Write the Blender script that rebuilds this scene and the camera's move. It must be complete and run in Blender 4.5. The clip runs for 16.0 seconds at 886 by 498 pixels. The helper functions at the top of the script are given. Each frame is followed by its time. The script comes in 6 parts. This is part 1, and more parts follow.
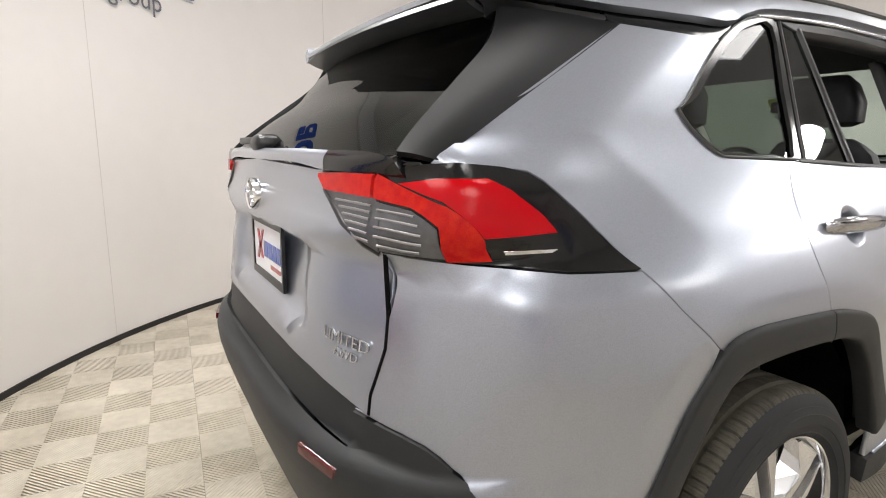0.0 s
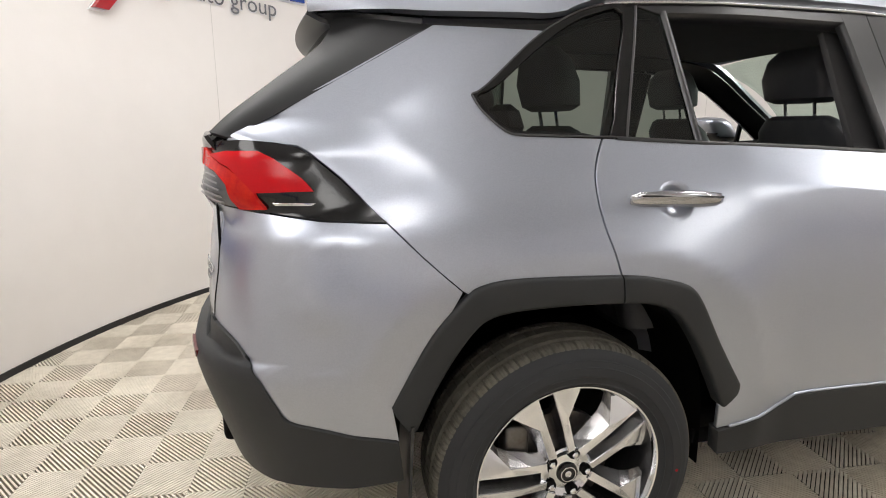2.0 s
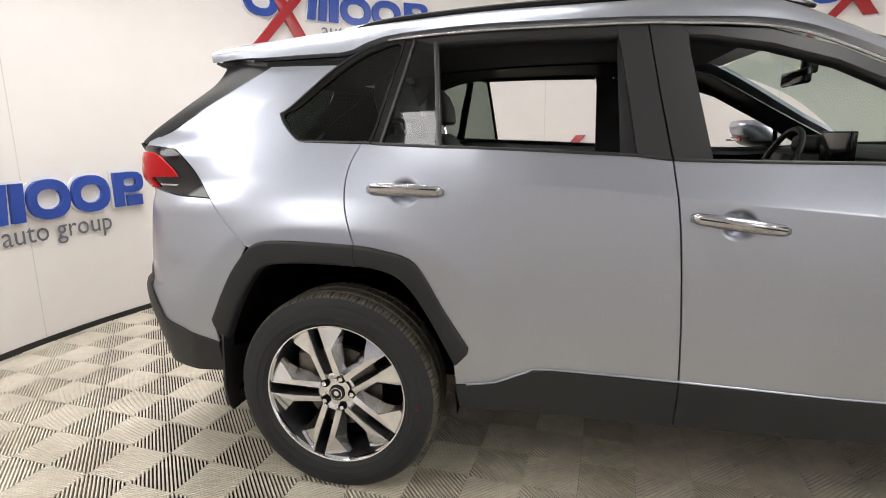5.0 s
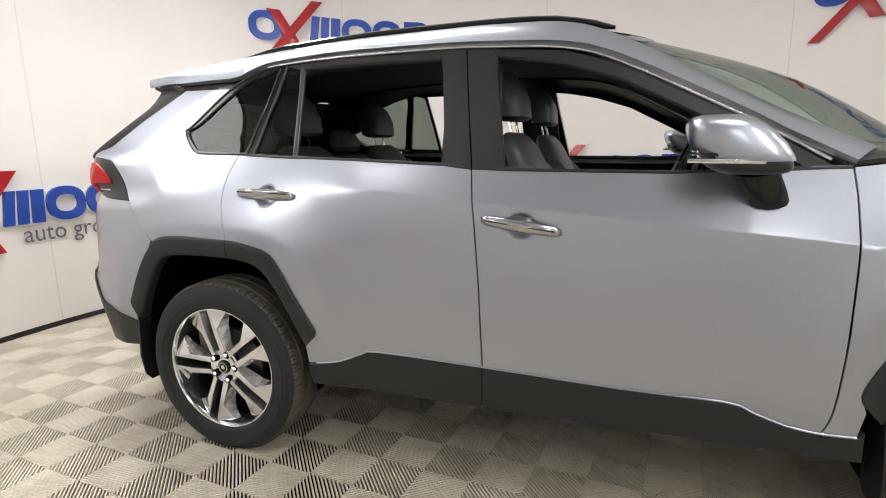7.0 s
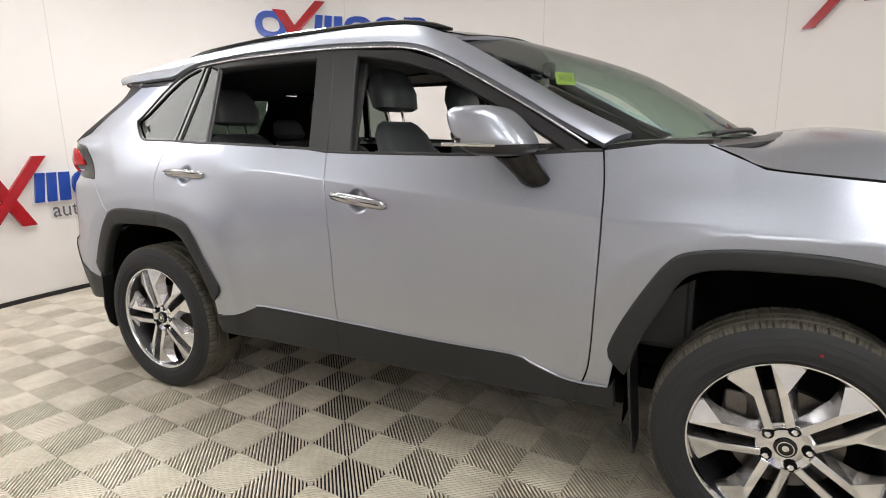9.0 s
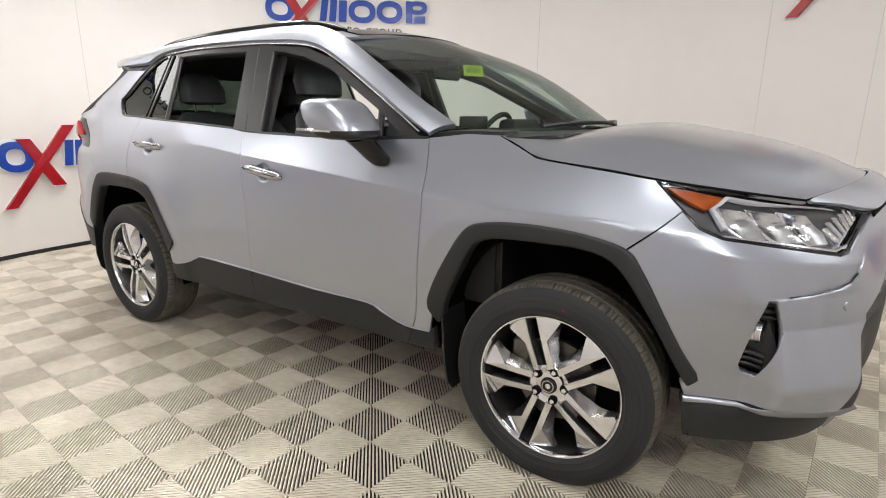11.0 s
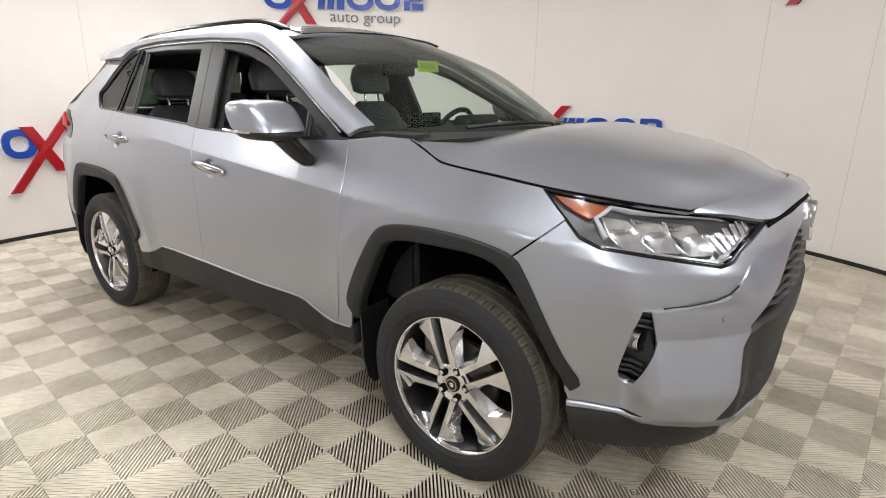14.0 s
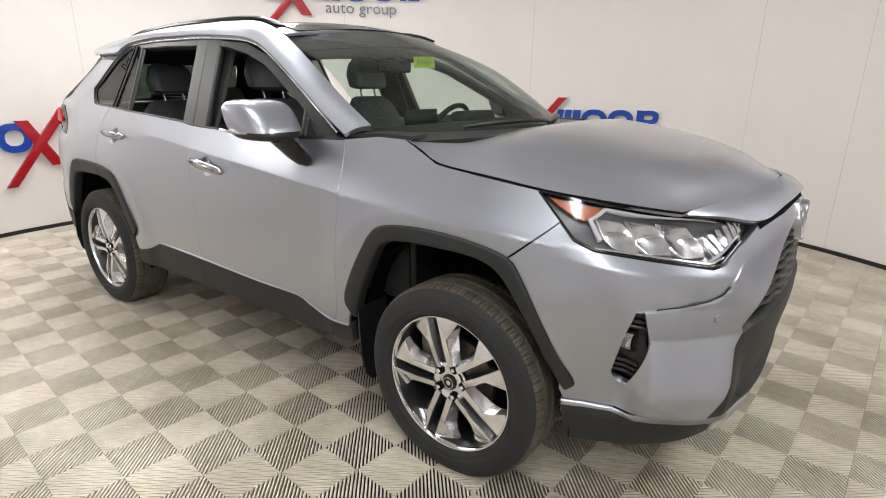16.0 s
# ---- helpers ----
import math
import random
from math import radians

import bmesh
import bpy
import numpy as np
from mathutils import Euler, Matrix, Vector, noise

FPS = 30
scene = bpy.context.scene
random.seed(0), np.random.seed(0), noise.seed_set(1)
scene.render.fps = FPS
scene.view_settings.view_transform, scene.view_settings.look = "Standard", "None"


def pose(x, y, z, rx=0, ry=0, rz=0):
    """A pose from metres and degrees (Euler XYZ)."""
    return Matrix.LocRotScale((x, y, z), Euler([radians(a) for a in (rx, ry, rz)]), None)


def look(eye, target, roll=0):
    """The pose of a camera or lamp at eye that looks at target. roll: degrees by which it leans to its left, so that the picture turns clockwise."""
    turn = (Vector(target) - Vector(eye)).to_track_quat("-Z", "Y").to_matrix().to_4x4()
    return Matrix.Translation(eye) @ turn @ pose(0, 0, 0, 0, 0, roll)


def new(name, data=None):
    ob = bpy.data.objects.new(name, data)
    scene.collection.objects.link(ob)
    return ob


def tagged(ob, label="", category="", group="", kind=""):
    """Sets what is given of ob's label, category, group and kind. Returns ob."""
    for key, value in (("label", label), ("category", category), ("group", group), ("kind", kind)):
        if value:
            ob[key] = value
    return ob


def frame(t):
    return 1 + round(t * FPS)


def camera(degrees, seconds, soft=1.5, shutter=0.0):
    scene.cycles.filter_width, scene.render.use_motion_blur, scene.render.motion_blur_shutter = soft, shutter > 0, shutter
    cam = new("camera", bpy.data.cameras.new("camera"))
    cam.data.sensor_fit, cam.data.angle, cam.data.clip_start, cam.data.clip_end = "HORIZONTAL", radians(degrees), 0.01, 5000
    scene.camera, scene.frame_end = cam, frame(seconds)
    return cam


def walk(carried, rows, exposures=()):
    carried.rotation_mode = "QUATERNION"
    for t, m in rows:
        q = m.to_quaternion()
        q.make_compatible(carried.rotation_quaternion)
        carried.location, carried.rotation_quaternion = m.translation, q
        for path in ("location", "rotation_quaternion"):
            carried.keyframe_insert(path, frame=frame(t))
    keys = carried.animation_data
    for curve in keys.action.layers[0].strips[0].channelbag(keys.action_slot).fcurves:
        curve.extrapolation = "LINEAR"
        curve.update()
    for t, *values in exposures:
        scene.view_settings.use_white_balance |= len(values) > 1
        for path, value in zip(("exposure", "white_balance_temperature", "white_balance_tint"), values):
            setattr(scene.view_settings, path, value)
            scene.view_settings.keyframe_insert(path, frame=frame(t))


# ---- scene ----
cam = camera(78.44, 16.0, soft=1.0)
PATH = [
    (0, (-1.242, -1.461, 1.250), (-0.224, 0.222, 0.889), 0.65),
    (0.5, (-1.158, -1.662, 1.259), (-0.282, 0.088, 0.847), 1.76),
    (1, (-1.047, -1.819, 1.269), (-0.301, -0.017, 0.823), 1.87),
    (1.5, (-0.793, -1.929, 1.238), (-0.204, -0.063, 0.824), 1.24),
    (2, (-0.621, -2.057, 1.258), (-0.172, -0.158, 0.822), 0.24),
    (2.5, (-0.443, -2.217, 1.263), (-0.127, -0.290, 0.833), 0.15),
    (3, (-0.188, -2.243, 1.252), (0.004, -0.302, 0.810), 0.66),
    (3.5, (0.106, -2.310, 1.268), (0.057, -0.360, 0.824), -0.47),
    (3.7, (0.235, -2.349, 1.274), (0.085, -0.409, 0.813), -0.77),
    (5.8, (1.068, -2.598, 1.258), (0.572, -0.700, 0.867), -0.39),
    (6, (1.174, -2.583, 1.260), (0.643, -0.696, 0.865), -0.57),
    (6.5, (1.433, -2.535, 1.263), (0.811, -0.673, 0.879), -0.66),
    (7, (1.615, -2.576, 1.263), (0.933, -0.734, 0.885), -0.88),
    (7.5, (1.816, -2.614, 1.269), (1.080, -0.793, 0.889), -1.41),
    (8, (2.060, -2.577, 1.245), (1.270, -0.779, 0.867), -0.86),
    (8.5, (2.251, -2.547, 1.249), (1.398, -0.779, 0.864), -0.46),
    (8.7, (2.340, -2.551, 1.238), (1.465, -0.796, 0.842), -0.76),
    (10.8, (3.251, -2.558, 1.275), (2.206, -0.922, 0.794), 0.84),
    (11, (3.323, -2.524, 1.282), (2.258, -0.904, 0.792), 0.55),
    (11.5, (3.524, -2.397, 1.287), (2.406, -0.817, 0.786), 0.50),
    (12, (3.648, -2.304, 1.297), (2.484, -0.763, 0.779), 0.34),
    (12.5, (3.687, -2.276, 1.307), (2.520, -0.738, 0.786), 0.65),
    (13, (3.692, -2.283, 1.333), (2.529, -0.744, 0.803), 0.96),
    (13.5, (3.691, -2.296, 1.345), (2.539, -0.754, 0.804), 0.89),
    (14, (3.692, -2.300, 1.361), (2.545, -0.757, 0.809), 0.77),
    (14.5, (3.690, -2.303, 1.376), (2.548, -0.759, 0.817), 0.64),
    (15, (3.692, -2.300, 1.392), (2.557, -0.755, 0.823), 0.64),
    (15.5, (3.695, -2.302, 1.401), (2.564, -0.758, 0.821), 0.64),
    (16, (3.698, -2.304, 1.405), (2.567, -0.765, 0.814), 0.69),
]
walk(cam, [(t, look(eye, to, roll)) for t, eye, to, roll in PATH])

# ---- light ----
CENTRE, RADIUS, WALL_TOP, CEILING = (1.75, -.26), 4.13, 3.1, 3.3
LAMP_GLOW, FLOOD_GLOW, SOFT_GLOW = 12.1, 70.0, 6.8
scene.view_settings.exposure = 0.0
world = bpy.data.worlds.new("world")
scene.world = world
world.use_nodes = True
world.node_tree.nodes["Background"].inputs[0].default_value = (.9, .93, 1, 1)
world.node_tree.nodes["Background"].inputs[1].default_value = .05


# ---- materials ----
def nodes_of(name):
    m = bpy.data.materials.new(name)
    m.use_nodes = True
    return m, m.node_tree.nodes, m.node_tree.links, m.node_tree.nodes["Principled BSDF"]


def mat(name, base, rough=.5, metal=0.0, coat=0.0, second=None, scale=6.0, fine=90.0, bump=0.0, bump_scale=None, rough_vary=.0, each=0.0, fixed=False, spec=.5):
    """A surface whose colour wanders between two tones at two scales, with fine relief."""
    m, n, l, b = nodes_of(name)
    tc = n.new("ShaderNodeTexCoord")
    big, small, mix = n.new("ShaderNodeTexNoise"), n.new("ShaderNodeTexNoise"), n.new("ShaderNodeMix")
    big.inputs["Scale"].default_value, small.inputs["Scale"].default_value = scale, fine
    big.inputs["Detail"].default_value = 4
    where = n.new("ShaderNodeNewGeometry").outputs["Position"] if fixed else tc.outputs["Object"]
    for t in (big, small):
        l.new(where, t.inputs["Vector"])
    second = second or tuple(c * .82 for c in base)
    add = n.new("ShaderNodeMath")
    add.operation = "MULTIPLY_ADD"
    add.inputs[1].default_value = .35
    l.new(small.outputs["Fac"], add.inputs[0])
    l.new(big.outputs["Fac"], add.inputs[2])
    sharp = n.new("ShaderNodeMapRange")
    sharp.inputs[1].default_value, sharp.inputs[2].default_value = .45, .95
    l.new(add.outputs[0], sharp.inputs[0])
    mix.data_type = "RGBA"
    mix.inputs[6].default_value, mix.inputs[7].default_value = (*base, 1), (*second, 1)
    l.new(sharp.outputs[0], mix.inputs[0])
    colour = mix.outputs[2]
    if each:
        info, hsv, span = n.new("ShaderNodeObjectInfo"), n.new("ShaderNodeHueSaturation"), n.new("ShaderNodeMapRange")
        span.inputs[3].default_value, span.inputs[4].default_value = 1 - each, 1 + each
        l.new(info.outputs["Random"], span.inputs[0])
        l.new(span.outputs[0], hsv.inputs["Value"])
        l.new(colour, hsv.inputs["Color"])
        colour = hsv.outputs[0]
    l.new(colour, b.inputs["Base Color"])
    b.inputs["Roughness"].default_value, b.inputs["Metallic"].default_value = rough, metal
    b.inputs["Coat Weight"].default_value, b.inputs["Coat Roughness"].default_value = coat, .03
    b.inputs["Specular IOR Level"].default_value = spec
    if rough_vary:
        rr = n.new("ShaderNodeMapRange")
        rr.inputs[3].default_value, rr.inputs[4].default_value = max(.02, rough - rough_vary), min(1, rough + rough_vary)
        l.new(add.outputs[0], rr.inputs[0])
        l.new(rr.outputs[0], b.inputs["Roughness"])
    if bump:
        rel, bn = n.new("ShaderNodeTexNoise"), n.new("ShaderNodeBump")
        rel.inputs["Scale"].default_value = bump_scale or fine
        rel.inputs["Detail"].default_value = 3
        l.new(where, rel.inputs["Vector"])
        bn.inputs["Strength"].default_value, bn.inputs["Distance"].default_value = bump, .002
        l.new(rel.outputs["Fac"], bn.inputs["Height"])
        l.new(bn.outputs[0], b.inputs["Normal"])
    return m


def glass(name, tint, gloss=1.0):
    """A thin pane: tinted see-through with a mirror share that rises at a grazing angle."""
    m, n, l, b = nodes_of(name)
    n.remove(b)
    clear, shine, mix, fres = n.new("ShaderNodeBsdfTransparent"), n.new("ShaderNodeBsdfGlossy"), n.new("ShaderNodeMixShader"), n.new("ShaderNodeLayerWeight")
    clear.inputs[0].default_value = (*tint, 1)
    shine.inputs["Roughness"].default_value = .015
    shine.inputs[0].default_value = (gloss, gloss, gloss, 1)
    fres.inputs[0].default_value = .5
    power, share = n.new("ShaderNodeMath"), n.new("ShaderNodeMath")
    power.operation, share.operation = "POWER", "MULTIPLY_ADD"
    power.inputs[1].default_value, share.inputs[1].default_value, share.inputs[2].default_value = 5.0, .9, .045
    l.new(fres.outputs["Facing"], power.inputs[0])
    l.new(power.outputs[0], share.inputs[0])
    l.new(share.outputs[0], mix.inputs[0])
    l.new(clear.outputs[0], mix.inputs[1])
    l.new(shine.outputs[0], mix.inputs[2])
    l.new(mix.outputs[0], n["Material Output"].inputs[0])
    return m


def lit(name, colour, strength):
    m, n, l, b = nodes_of(name)
    b.inputs["Emission Color"].default_value, b.inputs["Emission Strength"].default_value = (*colour, 1), strength
    b.inputs["Base Color"].default_value = (.8, .8, .8, 1)
    return m


def metallic_paint(name, base):
    """Metal-flake lacquer: sparkling metal under a clear coat."""
    m, n, l, b = nodes_of(name)
    tc, cell, ramp = n.new("ShaderNodeTexCoord"), n.new("ShaderNodeTexVoronoi"), n.new("ShaderNodeMix")
    cell.inputs["Scale"].default_value = 900
    l.new(tc.outputs["Object"], cell.inputs["Vector"])
    sep = n.new("ShaderNodeSeparateColor")
    l.new(cell.outputs["Color"], sep.inputs[0])
    ramp.data_type = "RGBA"
    ramp.inputs[6].default_value, ramp.inputs[7].default_value = (*(c * .9 for c in base), 1), (*(min(1, c * 1.1) for c in base), 1)
    l.new(sep.outputs[0], ramp.inputs[0])
    l.new(ramp.outputs[2], b.inputs["Base Color"])
    b.inputs["Metallic"].default_value, b.inputs["Roughness"].default_value = .93, .35
    b.inputs["Coat Weight"].default_value, b.inputs["Coat Roughness"].default_value = 1, .15
    peel, bn = n.new("ShaderNodeTexNoise"), n.new("ShaderNodeBump")
    peel.inputs["Scale"].default_value = 160
    l.new(tc.outputs["Object"], peel.inputs["Vector"])
    bn.inputs["Strength"].default_value, bn.inputs["Distance"].default_value = .02, .001
    l.new(peel.outputs["Fac"], bn.inputs["Height"])
    l.new(bn.outputs[0], b.inputs["Coat Normal"])
    return m


SILVER = metallic_paint("silver_paint", (.384, .413, .474))
CLADDING = mat("grained_plastic", (.022, .0238, .0248), .5, second=(.016, .017, .018), scale=4, fine=700, bump=.25, spec=.35)
GLOSS_BLACK = mat("gloss_black", (.006, .006, .0065), .14, coat=.15, scale=5, spec=.35)
SATIN_BLACK = mat("satin_black", (.013, .013, .0145), .35, scale=9, fine=300, bump=.05)
PIANO = mat("dark_trim", (.019, .0197, .021), .34, scale=4)
FRAME = mat("satin_frame", (.009, .0093, .010), .55, scale=6, fine=300, bump=.05, spec=.2)
RUBBER = mat("tyre_rubber", (.021, .0225, .0245), .62, second=(.030, .031, .033), scale=7, fine=260, bump=.12, rough_vary=.12, spec=.3)
TREAD = mat("tyre_tread", (.075, .070, .058), .8, second=(.135, .124, .100), scale=14, fine=120, bump=.2, spec=.2)
CHROME = mat("chrome", (.86, .86, .87), .06, 1.0, second=(.78, .78, .8), scale=12, rough_vary=.03)
HYPER = mat("polished_alloy", (.86, .87, .89), .11, 1.0, second=(.62, .64, .67), scale=10, fine=260, rough_vary=.06)
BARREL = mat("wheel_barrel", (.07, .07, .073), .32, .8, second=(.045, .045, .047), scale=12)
POCKET = mat("wheel_pocket", (.40, .40, .41), .28, .9, scale=12)
BRAKE = mat("brake_steel", (.17, .165, .16), .42, .9, second=(.11, .095, .08), scale=25, bump=.1)
UNDER = mat("underbody", (.004, .004, .0045), .9, second=(.008, .0075, .007), scale=12, fine=120, bump=.2, spec=.08)
LINING = mat("headlining", (.055, .055, .057), .9, second=(.044, .044, .046), scale=10, fine=700, bump=.15)
LEATHER = mat("grey_leather", (.085, .088, .096), .45, second=(.045, .047, .052), scale=7, fine=420, bump=.25, bump_scale=330)
DASH = mat("dash_plastic", (.011, .0115, .0125), .55, scale=8, fine=500, bump=.15)
RED_LENS = mat("red_lens", (.50, .001, .005), .10, coat=0, second=(.46, .001, .006), scale=30, fine=260, bump=.12, bump_scale=300, spec=.25)
RED_DEEP = mat("deep_red_lens", (.42, .001, .005), .14, coat=0, second=(.58, .02, .008), scale=60, fine=420, bump=.35, bump_scale=420, spec=.2)
AMBER = mat("amber_lens", (.50, .105, .004), .18, coat=.3, second=(.20, .030, .003), scale=26, fine=160, bump=.2)
GUIDE = mat("light_guide", (.62, .63, .66), .25, coat=.5, second=(.50, .51, .54), scale=40)
REFLECTOR = mat("lamp_reflector", (.80, .81, .82), .13, 1.0, second=(.62, .63, .65), scale=30, fine=60, rough_vary=.05)
LAMP_DARK = mat("lamp_housing", (.17, .175, .185), .28, .6, second=(.10, .104, .11), scale=20)
BADGE = mat("badge_plastic", (.60, .61, .62), .22, .9, scale=20)
CLEAR = glass("clear_glass", (.93, .96, .94))
TINT = glass("privacy_glass", (.21, .25, .22), .7)
SHIELD = glass("windscreen_glass", (.80, .87, .83), .6)
LENS = glass("lamp_lens", (.95, .96, .97), .35)
WALL = mat("vinyl_wall", (.82, .79, .765), .62, second=(.775, .745, .72), scale=.9, fine=7, bump=.25, bump_scale=3.0)
JOINT = mat("wall_joint_grey", (.60, .575, .55), .6, second=(.72, .70, .67), scale=2.5)
CEIL = mat("ceiling_paint", (.76, .76, .765), .8, scale=2)
BASEBOARD = mat("black_base", (.014, .013, .014), .5, scale=8)
TILE = mat("floor_plastic", (.80, .74, .625), .55, second=(.50, .45, .36), scale=2.6, fine=26, bump=.1, rough_vary=.12, each=.05, fixed=True)
SLAB = mat("slab", (.014, .013, .012), .9, scale=5, fine=60, bump=.2)
BLUE = mat("blue_acrylic", (.018, .07, .40), .22, coat=.3, second=(.014, .055, .33), scale=3)
RED = mat("red_acrylic", (.42, .012, .02), .22, coat=.3, second=(.33, .01, .016), scale=3)
GREY = mat("grey_acrylic", (.15, .15, .17), .25, scale=3)
WHITE = mat("white_foam", (.86, .86, .88), .5, scale=3)
YELLOW = mat("yellow_label", (.66, .85, .03), .5, scale=9)
INK = mat("ink", (.02, .03, .02), .6)
PANEL_GLOW = lit("lamp_diffuser", (1.0, .97, .95), LAMP_GLOW)
DARK_RED = mat("dark_red_reflector", (.09, .002, .004), .2, coat=.4, second=(.06, .002, .003), scale=60)
FLOOD = lit("flood_diffuser", (1.0, .98, .96), FLOOD_GLOW)
SOFT_FLOOD = lit("soft_flood_diffuser", (1.0, .98, .96), SOFT_GLOW)
BAR = mat("window_bar", (.08, .08, .083), .3, .7, scale=8)
HANDLE = mat("handle_chrome", (.50, .50, .52), .14, 1.0, second=(.40, .40, .42), scale=12)
ALLOY_SIDE = mat("chromed_alloy", (.62, .62, .63), .22, 1.0, second=(.48, .48, .49), scale=14, rough_vary=.05)


# ---- mesh helpers ----
def mesh_object(name, verts, faces, material, parent=None, label="", normals=None, smooth=False):
    me = bpy.data.meshes.new(name)
    me.from_pydata(verts, [], faces)
    me.materials.append(material)
    if smooth or normals is not None:
        me.polygons.foreach_set("use_smooth", [True] * len(me.polygons))
    if normals is not None:
        me.normals_split_custom_set_from_vertices(normals)
    ob = new(name, me)
    ob.parent = parent
    return tagged(ob, label)


def part(name, bm, material, parent=None, label="", smooth=False):
    """Link a bmesh as one mesh object."""
    me = bpy.data.meshes.new(name)
    bm.to_mesh(me)
    bm.free()
    me.materials.append(material)
    if smooth:
        me.polygons.foreach_set("use_smooth", [True] * len(me.polygons))
        me.set_sharp_from_angle(angle=radians(35))
    ob = new(name, me)
    ob.parent = parent
    return tagged(ob, label)


def box(bm, x0, x1, y0, y1, z0, z1, bevel=0.0, m=None):
    r = bmesh.ops.create_cube(bm, size=1, matrix=Matrix.Translation(((x0 + x1) / 2, (y0 + y1) / 2, (z0 + z1) / 2)) @ Matrix.Diagonal((x1 - x0, y1 - y0, z1 - z0, 1)))
    vs = r["verts"]
    if bevel:
        es = list({e for v in vs for e in v.link_edges})
        o = bmesh.ops.bevel(bm, geom=es, offset=bevel, segments=3, affect="EDGES", profile=.5)
        vs = list({v for f in o["faces"] for v in f.verts} | {v for v in vs if v.is_valid})
    if m is not None:
        bmesh.ops.transform(bm, matrix=m, verts=vs)
    return vs


def prism(bm, outline, depth, m):
    """A flat outline in the plane of m's x and y, as thick as depth along m's z."""
    n = len(outline)
    a = [bm.verts.new(m @ Vector((x, y, 0))) for x, y in outline]
    b = [bm.verts.new(m @ Vector((x, y, depth))) for x, y in outline]
    bm.faces.new(list(reversed(a)))
    bm.faces.new(b)
    for i in range(n):
        bm.faces.new((a[i], a[(i + 1) % n], b[(i + 1) % n], b[i]))


def turned(bm, profile, steps, axis=1, centre=(0, 0, 0), close=False):
    """A lathe: (radius, along) pairs round the y axis through centre."""
    rings = []
    for r, h in profile:
        rings.append([bm.verts.new((centre[0] + r * math.cos(2 * math.pi * k / steps), centre[1] + h, centre[2] + r * math.sin(2 * math.pi * k / steps))) for k in range(steps)])
    pairs = list(zip(rings, rings[1:])) + ([(rings[-1], rings[0])] if close else [])
    for p, q in pairs:
        for k in range(steps):
            bm.faces.new((p[k], p[(k + 1) % steps], q[(k + 1) % steps], q[k]))
    return rings


def tube(bm, points, radius, sides=8, flat=1.0):
    """A bar along points; flat squeezes it in height."""
    rings = []
    for i, p in enumerate(points):
        p = Vector(p)
        d = (Vector(points[min(i + 1, len(points) - 1)]) - Vector(points[max(i - 1, 0)])).normalized()
        s = d.cross(Vector((0, 0, 1)))
        s = s.normalized() if s.length > .05 else Vector((0, 1, 0))
        t = s.cross(d).normalized()
        r = radius(i / (len(points) - 1)) if callable(radius) else radius
        rings.append([bm.verts.new(p + s * r * math.cos(2 * math.pi * k / sides) + t * r * flat * math.sin(2 * math.pi * k / sides)) for k in range(sides)])
    for a, b in zip(rings, rings[1:]):
        for k in range(sides):
            bm.faces.new((a[k], a[(k + 1) % sides], b[(k + 1) % sides], b[k]))
    bm.faces.new(list(reversed(rings[0])))
    bm.faces.new(rings[-1])


def spline(points, per=6, closed=False):
    """A smooth line through points of any dimension."""
    out, n = [], len(points)
    for i in range(n if closed else n - 1):
        q = [points[(i + k) % n] if closed else points[min(max(i + k, 0), n - 1)] for k in (-1, 0, 1, 2)]
        for s in range(per):
            t = s / per
            out.append(tuple(.5 * (2 * b + (c - a) * t + (2 * a - 5 * b + 4 * c - d) * t * t + (3 * b - a - 3 * c + d) * t ** 3) for a, b, c, d in zip(*q)))
    if not closed:
        out.append(tuple(points[-1]))
    return out


# ---- the room ----
def ring(name, r0, r1, z0, z1, material, steps=144):
    bm = bmesh.new()
    rings = []
    for r, z in ((r0, z0), (r0, z1), (r1, z1), (r1, z0)):
        rings.append([bm.verts.new((CENTRE[0] + r * math.cos(2 * math.pi * k / steps), CENTRE[1] + r * math.sin(2 * math.pi * k / steps), z)) for k in range(steps)])
    for i in range(4):
        a, b = rings[i], rings[(i + 1) % 4]
        for k in range(steps):
            bm.faces.new((a[k], b[k], b[(k + 1) % steps], a[(k + 1) % steps]))
    return part(name, bm, material, smooth=True)


tagged(ring("wall_round", RADIUS, RADIUS + .12, -.03, WALL_TOP, WALL), "off-white vinyl wall curving round the photo booth", "wall", kind="structure")
tagged(ring("baseboard", RADIUS - .012, RADIUS - .002, -.005, .035, BASEBOARD), "thin black strip along the foot of the curved wall", "baseboard", kind="structure")
tagged(ring("trim", RADIUS - .05, RADIUS + .12, WALL_TOP, CEILING + .06, CEIL), "dark band between the curved wall and the ceiling", "trim", kind="structure")
bm = bmesh.new()
bmesh.ops.create_circle(bm, cap_ends=True, radius=RADIUS + .2, segments=96, matrix=Matrix.Translation((*CENTRE, CEILING)))
bmesh.ops.solidify(bm, geom=bm.faces[:], thickness=-.08)
tagged(part("ceiling", bm, CEIL), "dark painted ceiling of the photo booth", "ceiling", kind="structure")
bm = bmesh.new()
bmesh.ops.create_circle(bm, cap_ends=True, radius=RADIUS + .2, segments=96, matrix=Matrix.Translation((*CENTRE, -.016)))
bmesh.ops.solidify(bm, geom=bm.faces[:], thickness=.08)
floor = tagged(part("floor", bm, SLAB), "dark slab under beige ribbed plastic floor tiles", "floor", kind="structure")


